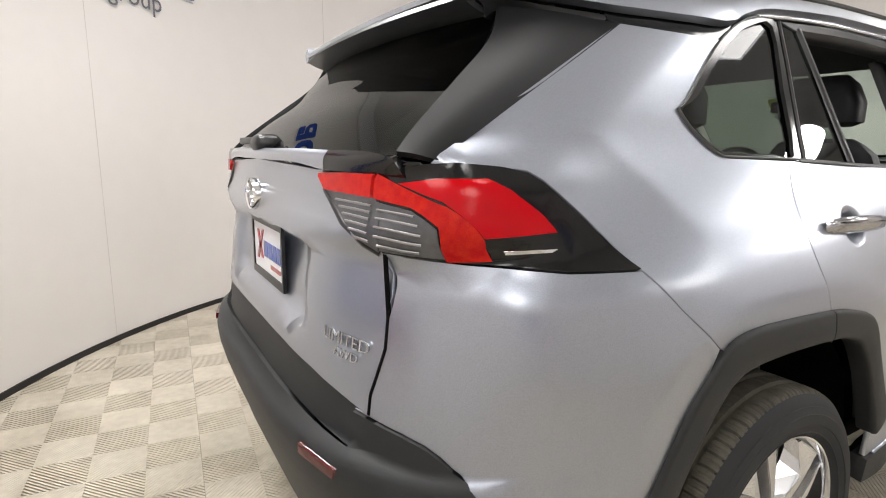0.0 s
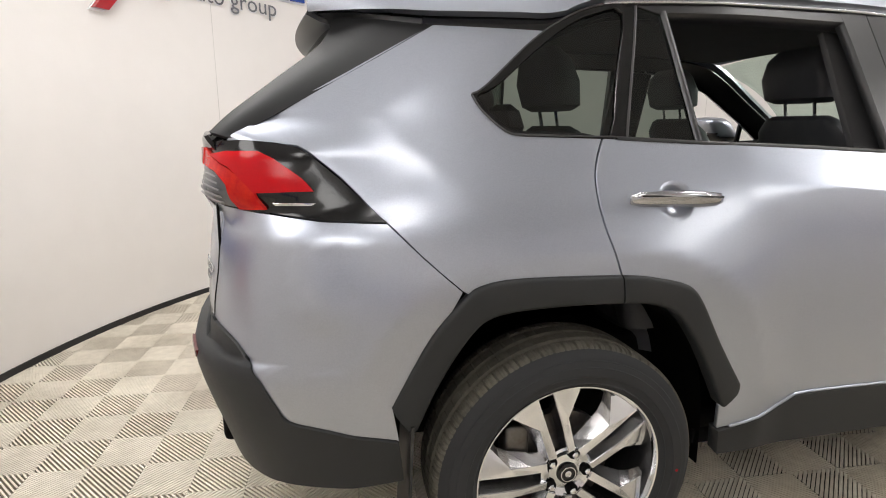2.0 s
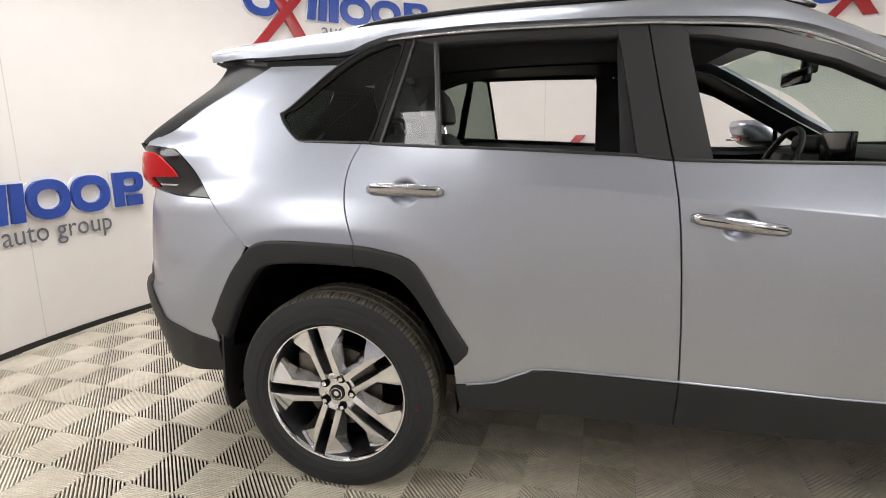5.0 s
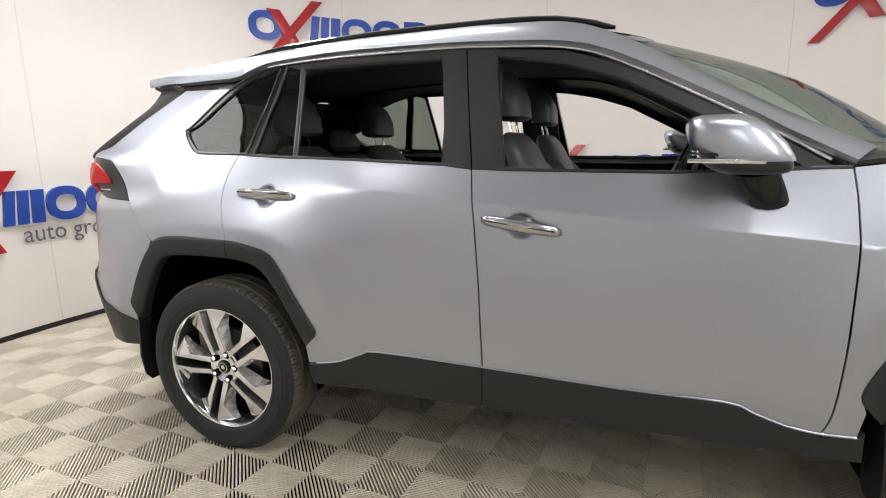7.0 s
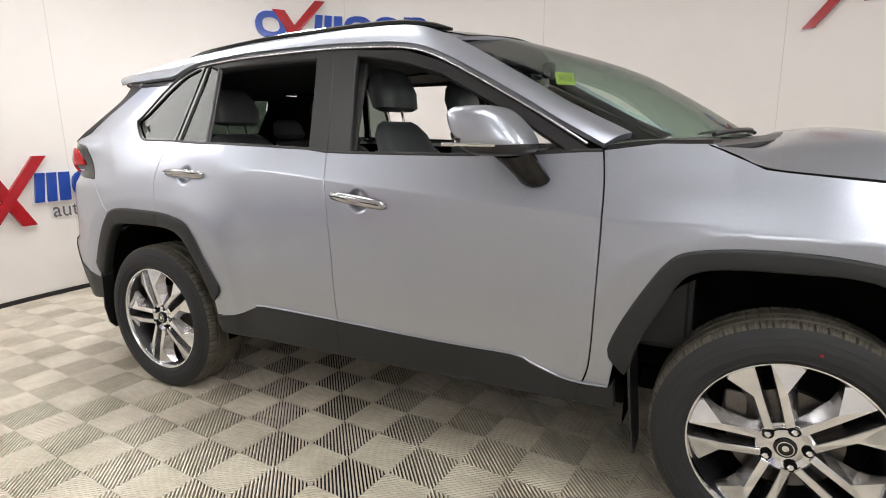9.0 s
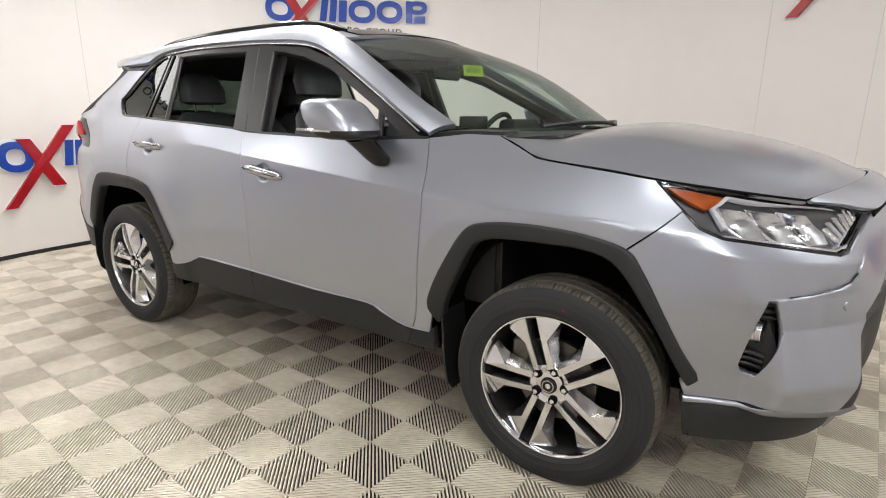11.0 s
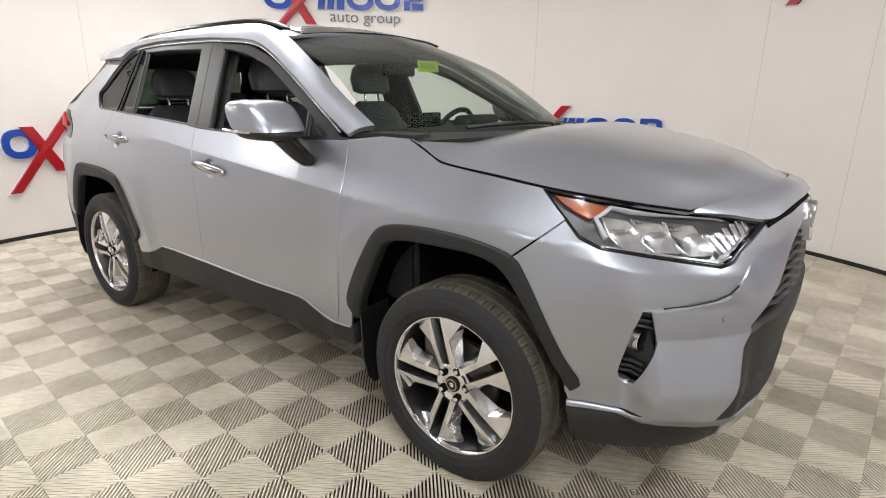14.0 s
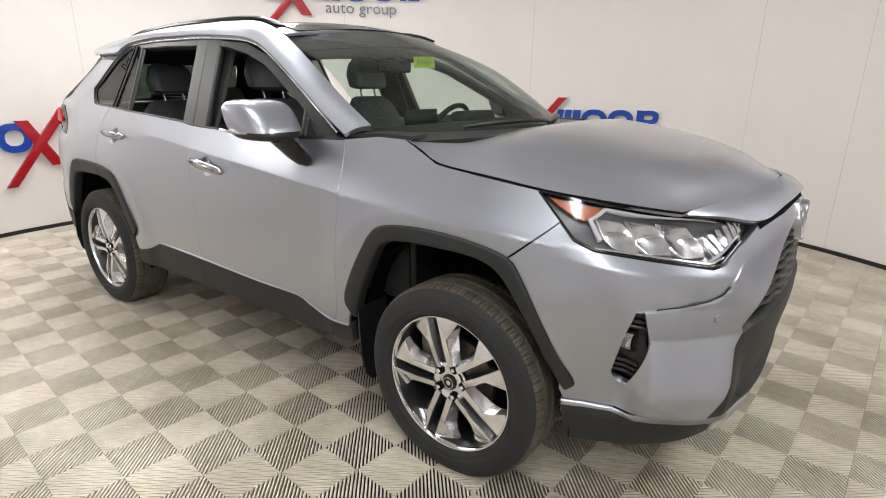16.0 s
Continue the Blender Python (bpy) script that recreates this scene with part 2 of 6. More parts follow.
def ceiling_light(x, y, wide, deep):
    """A flat panel lamp: a frame and a glowing diffuser."""
    root = tagged(new("ceiling_light"), "white rectangular ceiling panel lamp, switched on, one of them added fill", "lamp", group="ceiling lamps")
    root.location = (x, y, CEILING - .045)
    bm = bmesh.new()
    for s in (-1, 1):
        box(bm, -wide / 2 - .03, wide / 2 + .03, s * deep / 2 - .015, s * deep / 2 + .015, -.025, .044)
        box(bm, s * wide / 2 - .015, s * wide / 2 + .015, -deep / 2 + .0151, deep / 2 - .0151, -.025, .044)
    part("frame", bm, WHITE, root)
    bm = bmesh.new()
    box(bm, -wide / 2 + .016, wide / 2 - .016, -deep / 2 + .016, deep / 2 - .016, -.005, .04)
    part("diffuser", bm, PANEL_GLOW, root)
    return root


# the last panel is an added fill, out of view, to brighten the near side
for lx, ly, wide, deep in ((-1.02, -.10, .80, .60), (.15, -.10, 1.15, .80), (-.55, -2.55, .60, .40), (2.35, -1.50, .90, .75)):
    ceiling_light(lx, ly, wide, deep)


def flood(at, to, r, glow=FLOOD):
    """A round studio flood hung from the ceiling: dish, diffuser, yoke and drop rod."""
    root = tagged(new("studio_flood"), "round white studio flood lamp out of view, some added as fill", "lamp", group="studio floods")
    aim = look(at, to) @ pose(0, 0, 0, -90, 0, 0)
    root.matrix_basis = Matrix.Translation(at)
    aim = Matrix.Translation(-Vector(at)) @ aim
    bm = bmesh.new()
    turned(bm, [(.05, -.20), (r * .6, -.17), (r * .95, -.05), (r, .0), (r * 1.03, .0), (r * .98, -.06), (r * .62, -.19), (.05, -.22)], 40, close=True)
    bmesh.ops.transform(bm, matrix=aim, verts=bm.verts[:])
    bmesh.ops.recalc_face_normals(bm, faces=bm.faces[:])
    part("dish", bm, SATIN_BLACK, root, smooth=True)
    bm = bmesh.new()
    turned(bm, [(.001, .012), (r * .5, .008), (r * .97, -.012)], 40)
    bmesh.ops.transform(bm, matrix=aim, verts=bm.verts[:])
    part("diffuser", bm, glow, root)
    bm = bmesh.new()
    back = aim @ Vector((0, -.21, 0))
    tube(bm, [back, (back.x, back.y, CEILING - at[2] + .005)], .018, 10)
    part("drop_rod", bm, SATIN_BLACK, root)
    return root


flood((-1.95, -1.50, 2.50), (.3, -.6, .8), .44, SOFT_FLOOD)
flood((-1.28, -2.85, 2.25), (.2, -.8, 1.0), .38, SOFT_FLOOD)
flood((3.85, -2.40, 2.85), (1.6, -.5, .8), .14)
flood((4.50, -2.95, 2.40), (2.6, -.6, .8), .16)
# unseen flood, added to brighten the fender and flank
flood((2.90, -3.60, 2.25), (2.6, -.8, .9), .36, SOFT_FLOOD)
# three more unseen fill floods, added where the screen and nose don't mirror them
for degrees_round in (8, 150, 176):
    a = radians(degrees_round)
    flood((CENTRE[0] + 3.5 * math.cos(a), CENTRE[1] + 3.5 * math.sin(a), 2.95), (CENTRE[0] + .4 * math.cos(a), .1 + .4 * math.sin(a), .8), .245)

# ---- smooth keys ----
def curve(keys):
    """Smooth monotone interpolation through (x, value) keys."""
    xs = [k[0] for k in keys]
    ys = [k[1] for k in keys]
    n = len(xs)
    d = [(ys[i + 1] - ys[i]) / (xs[i + 1] - xs[i]) for i in range(n - 1)]
    m = [d[0]] + [0 if d[i - 1] * d[i] <= 0 else 2 * d[i - 1] * d[i] / (d[i - 1] + d[i]) for i in range(1, n - 1)] + [d[-1]]

    def f(x):
        if x <= xs[0]:
            return ys[0] + m[0] * (x - xs[0])
        if x >= xs[-1]:
            return ys[-1] + m[-1] * (x - xs[-1])
        i = 0
        while x > xs[i + 1]:
            i += 1
        h = xs[i + 1] - xs[i]
        t = (x - xs[i]) / h
        return ((1 + 2 * t) * (1 - t) ** 2 * ys[i] + t * (1 - t) ** 2 * h * m[i] + t * t * (3 - 2 * t) * ys[i + 1] + t * t * (t - 1) * h * m[i + 1])
    return f


def ss(a, b, x):
    t = min(1.0, max(0.0, (x - a) / (b - a)))
    return t * t * (3 - 2 * t)


# ---- the body's skin: half width, nose and tail by height ----
DOOR = curve([(.15, .82), (.30, .868), (.44, .889), (.52, .8965), (.60, .9015), (.68, .9025), (.80, .899), (1.0, .898)])
CREASE_LINE = ((.45, 1.140), (1.085, 1.078), (2.14, .990))
CREASE_ENDS = curve([(-.4, 1.10), (.1, 1.122), (.45, 1.140), (1.085, 1.078), (2.14, .990), (2.7, .96)])
XF = curve([(.2, 3.50), (.35, 3.585), (.5, 3.62), (.76, 3.63), (.9, 3.62), (1.0, 3.60), (1.1, 3.53), (1.25, 3.35)])
NF = curve([(.2, 3.0), (.5, 3.0), (.76, 2.8), (.9, 2.4), (1.05, 2.1), (1.25, 2.1)])
XR = curve([(.2, -.86), (.35, -.90), (.45, -.93), (.55, -.965), (.64, -.99), (.675, -.993), (.698, -.985), (.716, -.953), (.78, -.948), (.95, -.930), (1.04, -.918), (1.066, -.934), (1.12, -.930), (1.25, -.92)])
XA, XB, KF, KR = 2.7, -.35, .9, .58


def CREASE(x):
    for (a, p), (b, q) in zip(CREASE_LINE, CREASE_LINE[1:]):
        if a <= x <= b:
            return p + (q - p) * (x - a) / (b - a)
    return CREASE_ENDS(x)


def arch(x, z):
    """How far out of a wheel arch a place lies; 1 on its rim."""
    hx = 0.0 if x < 1.345 else 2.67
    return ((abs(x - hx) / .53) ** 3 + (max(0.0, z - .36) / .56) ** 3) ** (1 / 3)


def half(x, z):
    # the flank rises to a crease, then leans in to the belt and on to the roof
    zc = CREASE(x)
    wc = .8865 + .55 * (.422 * (1.62 - zc) + .65 - .8865)
    low = DOOR(z) if z < .8 else .899 + (wc - .899) * ((z - .8) / (zc - .8)) ** 2
    # over the rear wheel the shoulder is one soft fold; along the doors it is a sharp crease
    fold = ss(.9, .4, x)
    plain = .836 - .4326 * (z - 1.19)
    top = plain if z >= 1.19 else plain * fold + (.836 + (wc - .836) * (1.19 - z) / (1.19 - zc)) * (1 - fold)
    if z > 1.62:
        top -= .36 * (z - 1.62)
    fade = max(.02, ss(1.192, 1.14, z))
    soft = (.0012 + .022 * ss(.75, .30, x)) * (fade + (1 - fade) * fold)
    w = .5 * (low + top - math.sqrt((low - top) ** 2 + soft * soft)) + .25 * soft * math.exp(-abs(low - top) / soft) * ss(.6, .8, x)
    if z >= 1.19:
        w = top + (w - top) * fold
    if x < .5:
        # the rear pillar's plane turns in behind a bent crease
        w -= (.02 + .045 * ss(1.0, 1.3, z)) * (.5 - x)
        d = min((x + .47) * .716 + (z - 1.28) * .699, (x + .47) * .537 - (z - 1.28) * .843)
        w -= .16 * min(.26, .5 * (math.sqrt(d * d + .016 ** 2) - d)) * ss(1.0, 1.12, z)
    if x > 1.9:
        w -= .03 * min(1, (x - 1.9) / .6) * ss(.7, 1.1, z)
    # the flare over a wheel arch sweeps out to a sharp edge above the cladding
    wide = .20 + .145 * ss(.66, .96, z)
    t = max(0.0, (1.075 + wide - arch(x, z)) / wide) ** 1.7
    t = .5 * (t + 1 - math.sqrt((t - 1) ** 2 + .10 ** 2))
    return w + (.014 + .014 * ss(.62, .92, z)) * t


BROW = curve([(2.9, .912), (3.08, .908), (3.26, .884), (3.39, .876), (3.52, .870), (3.7, .865)])

SHELF = curve([(3.2, .760), (3.26, .775), (3.31, .783), (3.374, .791), (3.452, .802), (3.496, .818), (3.537, .861), (3.6, .90)])


def relief(a, z):
    """How far the nose's ledges stand in: a brow under the lamps, a hollow, a shelf with the sensor, a block beside the fog lamp."""
    u = XA + KF * a
    zb = BROW(u)
    over = -.36 * (.5 * (z - zb + math.sqrt((z - zb) ** 2 + .005 ** 2)))
    beside = -.13 * min(.36, max(0.0, zb - z))
    hollow = -.20 * min(.095, max(0.0, zb - z)) + .007 * ss(SHELF(u) + .002, SHELF(u) - .006, z) + .30 * min(.17, max(0.0, .693 - z)) - .30 * max(0.0, .535 - .5 * (u - 3.26) - z)
    hollow += (.10 * min(.15, max(0.0, .693 - z)) - .10 * min(.095, max(0.0, zb - z))) * ss(3.35, 3.42, u)
    inward = beside + (hollow - beside) * ss(3.235, 3.31, u)
    return (.020 * ss(.40, .46, z) * ss(1.05, .98, z) + over * ss(1.04, .97, z) + inward * ss(.40, .46, z)) * ss(3.02, 3.20, u) * ss(3.62, 3.50, u)


def skin(u, z):
    """The place on the right-hand skin (y positive) at run u and height z; u is x along the flank and goes on round both ends."""
    if u > XA:
        a, n = (u - XA) / KF, NF(z)
        k = (abs(math.sin(a)) ** n + abs(math.cos(a)) ** n) ** (-1 / n)
        d = relief(a, z)
        return XA + (XF(z) - XA) * math.sin(a) * k + d * math.sin(a), half(XA + (u - XA) * .5, z) * math.cos(a) * k + d * math.cos(a), z
    if u < XB:
        a, n = (XB - u) / KR, 3.5 + 3.4 * ss(1.06, 1.15, z)
        k = (abs(math.sin(a)) ** n + abs(math.cos(a)) ** n) ** (-1 / n)
        x, b = XB - (XB - XR(z)) * math.sin(a) * k, ss(1.18, 1.30, z) * ss(-.98, -.84, u)
        x = x + (u - x) * b
        w = half(max(x, -.75), z)
        w += (half(max(x, -.75), z - .75 * max(0, z - 1.08)) - w) * ss(.05, .7, a) * (1 - b)
        x += .045 * ss(1.07, 1.15, z) * ss(1.25, 1.21, z) * max(0.0, math.cos(a) * k) * ss(.10, .75, a)
        w += .006 * max(0.0, 1 - abs((u + .741) * .85 + (z - 1.05) * .527) / .08) * ss(.78, .86, z) * ss(1.075, 1.04, z)
        x += .034 * ss(.855, .885, z) * ss(1.075, 1.055, z) * ss(1.14, 1.24, a)
        return x, w * (math.cos(a) * k * (1 - b) + b), z
    return u, half(u, z), z


def run(axis, value, z, lo, hi):
    """The run u between lo and hi at which the skin's x or y takes a value."""
    up = skin(hi, z)[axis] > skin(lo, z)[axis]
    for _ in range(40):
        mid = (lo + hi) / 2
        if (skin(mid, z)[axis] < value) == up:
            lo = mid
        else:
            hi = mid
    return (lo + hi) / 2


FRONT, REAR = XA + KF * math.pi / 2, XB - KR * math.pi / 2


def sx(x, z):
    return (run(0, x, z, REAR, FRONT), z) if not XB <= x <= XA else (x, z)


def fy(y, z):
    return run(1, y, z, XA, FRONT), z


def ry(y, z):
    return run(1, y, z, REAR, XB), z


# ---- the car: sheet panels cut from the skin ----
car = tagged(new("car"), "silver SUV with grey cladding, side windows lowered, on beige tiles", "car")


def at_skin(u, z, side, off=0.0):
    """Place and outward normal on the skin of one side (-1 right, 1 left)."""
    e = .002
    p = Vector(skin(u, z))
    a = Vector(skin(u + e, z)) - Vector(skin(u - e, z))
    b = Vector(skin(u, z + e)) - Vector(skin(u, z - e))
    n = b.cross(a).normalized()
    if n.y * p.y + (n.x * (p.x - 1.3)) < 0:
        n = -n
    p = p + n * off
    return Vector((p.x, p.y * side, p.z)), Vector((n.x, n.y * side, n.z))


def sheet(outline, holes, step, place, cuts=()):
    """Fill an outline with holes, cut it into a grid, and lay it on a surface given by place(a, b) -> point, normal."""
    bm = bmesh.new()
    edges = []
    for loop in (outline, *holes):
        vs = [bm.verts.new((a, b, 0)) for a, b in loop]
        edges += [bm.edges.new((vs[i], vs[(i + 1) % len(vs)])) for i in range(len(vs))]
    bmesh.ops.triangle_fill(bm, edges=edges, use_beauty=True, use_dissolve=False)
    for k in (0, 1):
        lo, hi = min(p[k] for p in outline), max(p[k] for p in outline)
        at = (math.floor(lo / step) + 1) * step
        while at < hi:
            no = (1, 0, 0) if k == 0 else (0, 1, 0)
            bmesh.ops.bisect_plane(bm, geom=bm.verts[:] + bm.edges[:] + bm.faces[:], dist=1e-5, plane_co=[c * at for c in no], plane_no=no)
            at += step
    for (x0, z0), (x1, z1) in cuts:
        bmesh.ops.bisect_plane(bm, geom=bm.verts[:] + bm.edges[:] + bm.faces[:], dist=1e-5, plane_co=(x0, z0, 0), plane_no=(z0 - z1, x1 - x0, 0))
    bmesh.ops.remove_doubles(bm, verts=bm.verts[:], dist=1e-5)
    bmesh.ops.triangulate(bm, faces=[f for f in bm.faces if len(f.verts) > 4])
    bm.verts.index_update()
    pts = [place(v.co.x, v.co.y) for v in bm.verts]
    faces = [[v.index for v in f.verts] for f in bm.faces]
    rims = [(e.verts[0].index, e.verts[1].index, e.link_faces[0].calc_center_median()) for e in bm.edges if len(e.link_faces) == 1]
    flat = [v.co.copy() for v in bm.verts]
    bm.free()
    return pts, faces, rims, flat


def lay(name, outline, material, place, parent=None, label="", holes=(), step=.045, thick=.014, cuts=()):
    """A sheet part with smooth normals, turned-in edges and a folded rim."""
    pts, faces, rims, flat = sheet(outline, holes, step, place, cuts)
    verts, normals = [p for p, n in pts], [n for p, n in pts]
    good, vote = [], 0.0
    for f in faces:
        area = sum(flat[f[i - 1]].x * flat[f[i]].y - flat[f[i]].x * flat[f[i - 1]].y for i in range(len(f)))
        f = f if area > 0 else f[::-1]
        around = Vector((0, 0, 0))
        for i in range(1, len(f) - 1):
            around += (verts[f[i]] - verts[f[0]]).cross(verts[f[i + 1]] - verts[f[0]])
        vote += around.dot(normals[f[0]])
        good.append(f)
    good = good if vote > 0 else [f[::-1] for f in good]
    verts, normals = list(verts), list(normals)
    for i, j, mid in rims:
        (p, n), (q, m) = pts[i], pts[j]
        d = (q - p)
        if d.length < 1e-6:
            continue
        out = d.cross(n).normalized()
        inner, _ = place(mid.x, mid.y)
        if out.dot(inner - p) > 0:
            out = -out
        k = len(verts)
        verts += [p, q, q - m * thick, p - n * thick]
        soft = (out + n).normalized()
        normals += [soft, soft, out, out]
        f = [k, k + 1, k + 2, k + 3]
        if (verts[k + 1] - verts[k]).cross(verts[k + 2] - verts[k]).dot(out) < 0:
            f = f[::-1]
        good.append(f)
    return mesh_object(name, [tuple(v) for v in verts], good, material, parent or car, label, [tuple(v) for v in normals])


def panel(name, outline, material=None, side=-1, off=0.0, **more):
    return lay(name, outline, material or SILVER, lambda u, z: at_skin(u, z, side, off), **more)


def both(name, outline, material=None, **more):
    return [panel(name, outline, material, side, **more) for side in (-1, 1)]


def xz(points):
    return [sx(x, z) for x, z in points]


def strip(name, line, width, material, side, off=.003, parent=None, label="", thick=.01):
    """A narrow moulding that follows a line on the skin."""
    return strip_on(name, line, width, material, lambda u, z: at_skin(u, z, side, off), parent, label, thick)


def strip_on(name, line, width, material, place, parent=None, label="", thick=.01):
    verts, normals, faces = [], [], []
    n = len(line)
    for i, (a, b) in enumerate(line):
        p, no = place(a, b)
        q0, _ = place(*line[max(i - 1, 0)])
        q1, _ = place(*line[min(i + 1, n - 1)])
        across = (q1 - q0).cross(no).normalized() * width / 2
        deep = no * thick
        verts += [p - across - deep, p - across * .8, p + across * .8, p + across - deep]
        s = across.normalized()
        normals += [-s, (no - s * .5).normalized(), (no + s * .5).normalized(), s]
        if i:
            k = 4 * i
            for j in range(3):
                faces.append([k - 4 + j, k - 3 + j, k + 1 + j, k + j])
    good = []
    for f in faces:
        a, b, c = (verts[k] for k in f[:3])
        good.append(f if (b - a).cross(c - a).dot(normals[f[1]]) > 0 else f[::-1])
    return mesh_object(name, [tuple(v) for v in verts], good, material, parent or car, label, [tuple(v) for v in normals])


# outlines on the flank, as (x, z)
ARCH_R = spline([(-.469, .612), (-.432, .683), (-.374, .787), (-.304, .869), (-.256, .903), (-.149, .915), (.098, .909), (.196, .897), (.286, .873), (.333, .825), (.400, .709), (.483, .580)], 3)
ARCH_R_IN = spline([(-.407, .548), (-.353, .667), (-.280, .779), (-.215, .826), (-.061, .838), (.10, .836), (.180, .829), (.259, .797), (.340, .691), (.430, .521)], 3)
ARCH_F = spline([(2.194, .580), (2.203, .615), (2.236, .690), (2.296, .797), (2.352, .878), (2.41, .910), (2.53, .926), (2.66, .928), (2.79, .919), (2.915, .890), (2.965, .835), (3.024, .737), (3.098, .602), (3.146, .525)], 3)
ARCH_F_IN = spline([(2.262, .525), (2.287, .615), (2.350, .745), (2.394, .825), (2.45, .856), (2.536, .867), (2.664, .870), (2.795, .868), (2.893, .830), (2.998, .694), (3.09, .535), (3.110, .497)], 3)
CUT_Q = spline([(.090, 1.232), (.060, 1.165), (.052, 1.10), (.060, 1.03), (.080, .965), (.098, .909)], 3)
CUT_B = spline([(1.076, 1.181), (1.10, .998), (1.118, .774), (1.130, .514)], 3)
CUT_A = spline([(2.140, 1.187), (2.152, 1.09), (2.156, .96), (2.152, .80), (2.146, .63), (2.136, .51), (2.118, .452)], 3)
SILL = spline([(.438, .441), (.57, .465), (.666, .503), (.736, .520), (1.130, .514), (1.576, .502), (1.874, .503), (1.948, .480), (2.035, .453), (2.118, .449), (2.20, .452)], 3)
BELT = [(-.126, 1.240), (.090, 1.234), (.367, 1.222), (.975, 1.196), (1.076, 1.183), (1.2, 1.180), (1.7, 1.172), (2.140, 1.187)]
WINDOW_TOP = spline([(-.235, 1.338), (-.194, 1.362), (-.067, 1.472), (.029, 1.535), (.124, 1.574), (.247, 1.589), (.494, 1.597), (.908, 1.598), (1.095, 1.591), (1.345, 1.570), (1.524, 1.513), (1.840, 1.349), (1.980, 1.269), (2.112, 1.190)], 4)
QUARTER_LOW = spline([(-.235, 1.338), (-.212, 1.298), (-.160, 1.250), (-.126, 1.240)], 3)
GAP = .0028


def between(line, lo, hi):
    return [p for p in line if lo <= p[0] <= hi]


def shift(line, dx=0.0, dz=0.0):
    return [(x + dx, z + dz) for x, z in line]


# rear quarter panel
quarter = (shift(CUT_Q, -GAP)[::-1] + [(-.126, 1.238)] + QUARTER_LOW[::-1] + between(WINDOW_TOP, -.23, -.012) + [(-.015, 1.503)]
           + [(-.314, 1.512), (-.45, 1.436), (-.62, 1.340), (-.76, 1.262), (-.812, 1.228), (-.72, 1.224), (-.655, 1.218), (-.625, 1.200), (-.575, 1.158), (-.52, 1.104), (-.462, 1.046), (-.391, .974), (-.302, .893)]
           + between(ARCH_R, -.29, .0951))
both("quarter_panel", xz(quarter), step=.018, cuts=[((-.47, 1.28 + d), (-.26, 1.065 + d)) for d in (-.007, 0, .007)] + [((-.47, 1.28 + d), (-.25, 1.42 + d)) for d in (-.007, 0, .007)])
both("roof_side_trim", xz([(-.335, 1.552), (-.335, 1.506), (-.010, 1.496), (.045, 1.552)]), GLOSS_BLACK, off=-.004)

# doors
rear_door = (shift(CUT_Q, GAP) + between(ARCH_R, .101, .49) + [(.470, .550), (.432, .515), (.438, .445)] + shift(between(SILL, .45, 1.127), 0, GAP) + shift(CUT_B, -GAP)[::-1]
             + [(.975, 1.194), (.367, 1.220), (.093, 1.232)])
front_door = (shift(CUT_B, GAP) + shift(between(SILL, 1.135, 2.115), 0, GAP) + shift(CUT_A, -GAP)[::-1] + [(1.7, 1.170), (1.2, 1.178)])
HANDLES = {"rear_door": (.265, 1.082), "front_door": (1.256, 1.005)}


def dish_rim(x, z, r=1.0):
    return [(x + .054 * r * math.cos(math.pi * k / 14), z - .001 + .049 * r * math.sin(math.pi * k / 14)) for k in range(28)]


for door_name, line in (("rear_door", rear_door), ("front_door", front_door)):
    for side in (-1, 1):
        panel(door_name, xz(line), side=side, step=.021, holes=(dish_rim(*HANDLES[door_name]),), cuts=[((a, p + d), (b, q + d)) for (a, p), (b, q) in [CREASE_LINE[door_name == "front_door":][:2]] for d in (-.012, -.004, 0, .004, .012)] + [((0, z), (1, z)) for z in (.53, .56, .59, .62)], label="silver door with a lowered window" if door_name == "front_door" or side < 0 else "")

# front fender
fender = (shift(CUT_A, GAP) + [(2.20, .455), (2.212, .53)] + between(ARCH_F, 2.193, 2.912) + [(2.914, .889), (3.045, 1.008), (3.018, 1.030), (2.955, 1.088)]
          + [(2.835, 1.104), (2.62, 1.127), (2.573, 1.134), (2.50, 1.170), (2.445, 1.203), (2.30, 1.206)])
both("front_fender", xz(fender), step=.018)

# arch and sill cladding
def even(line, n):
    """The same line in n even steps."""
    along = [0.0]
    for p, q in zip(line, line[1:]):
        along.append(along[-1] + math.dist(p, q))
    out, i = [], 0
    for k in range(n + 1):
        d = along[-1] * k / n
        while i < len(line) - 2 and along[i + 1] < d:
            i += 1
        t = (d - along[i]) / max(1e-9, along[i + 1] - along[i])
        out.append(tuple(p + (q - p) * t for p, q in zip(line[i], line[i + 1])))
    return out


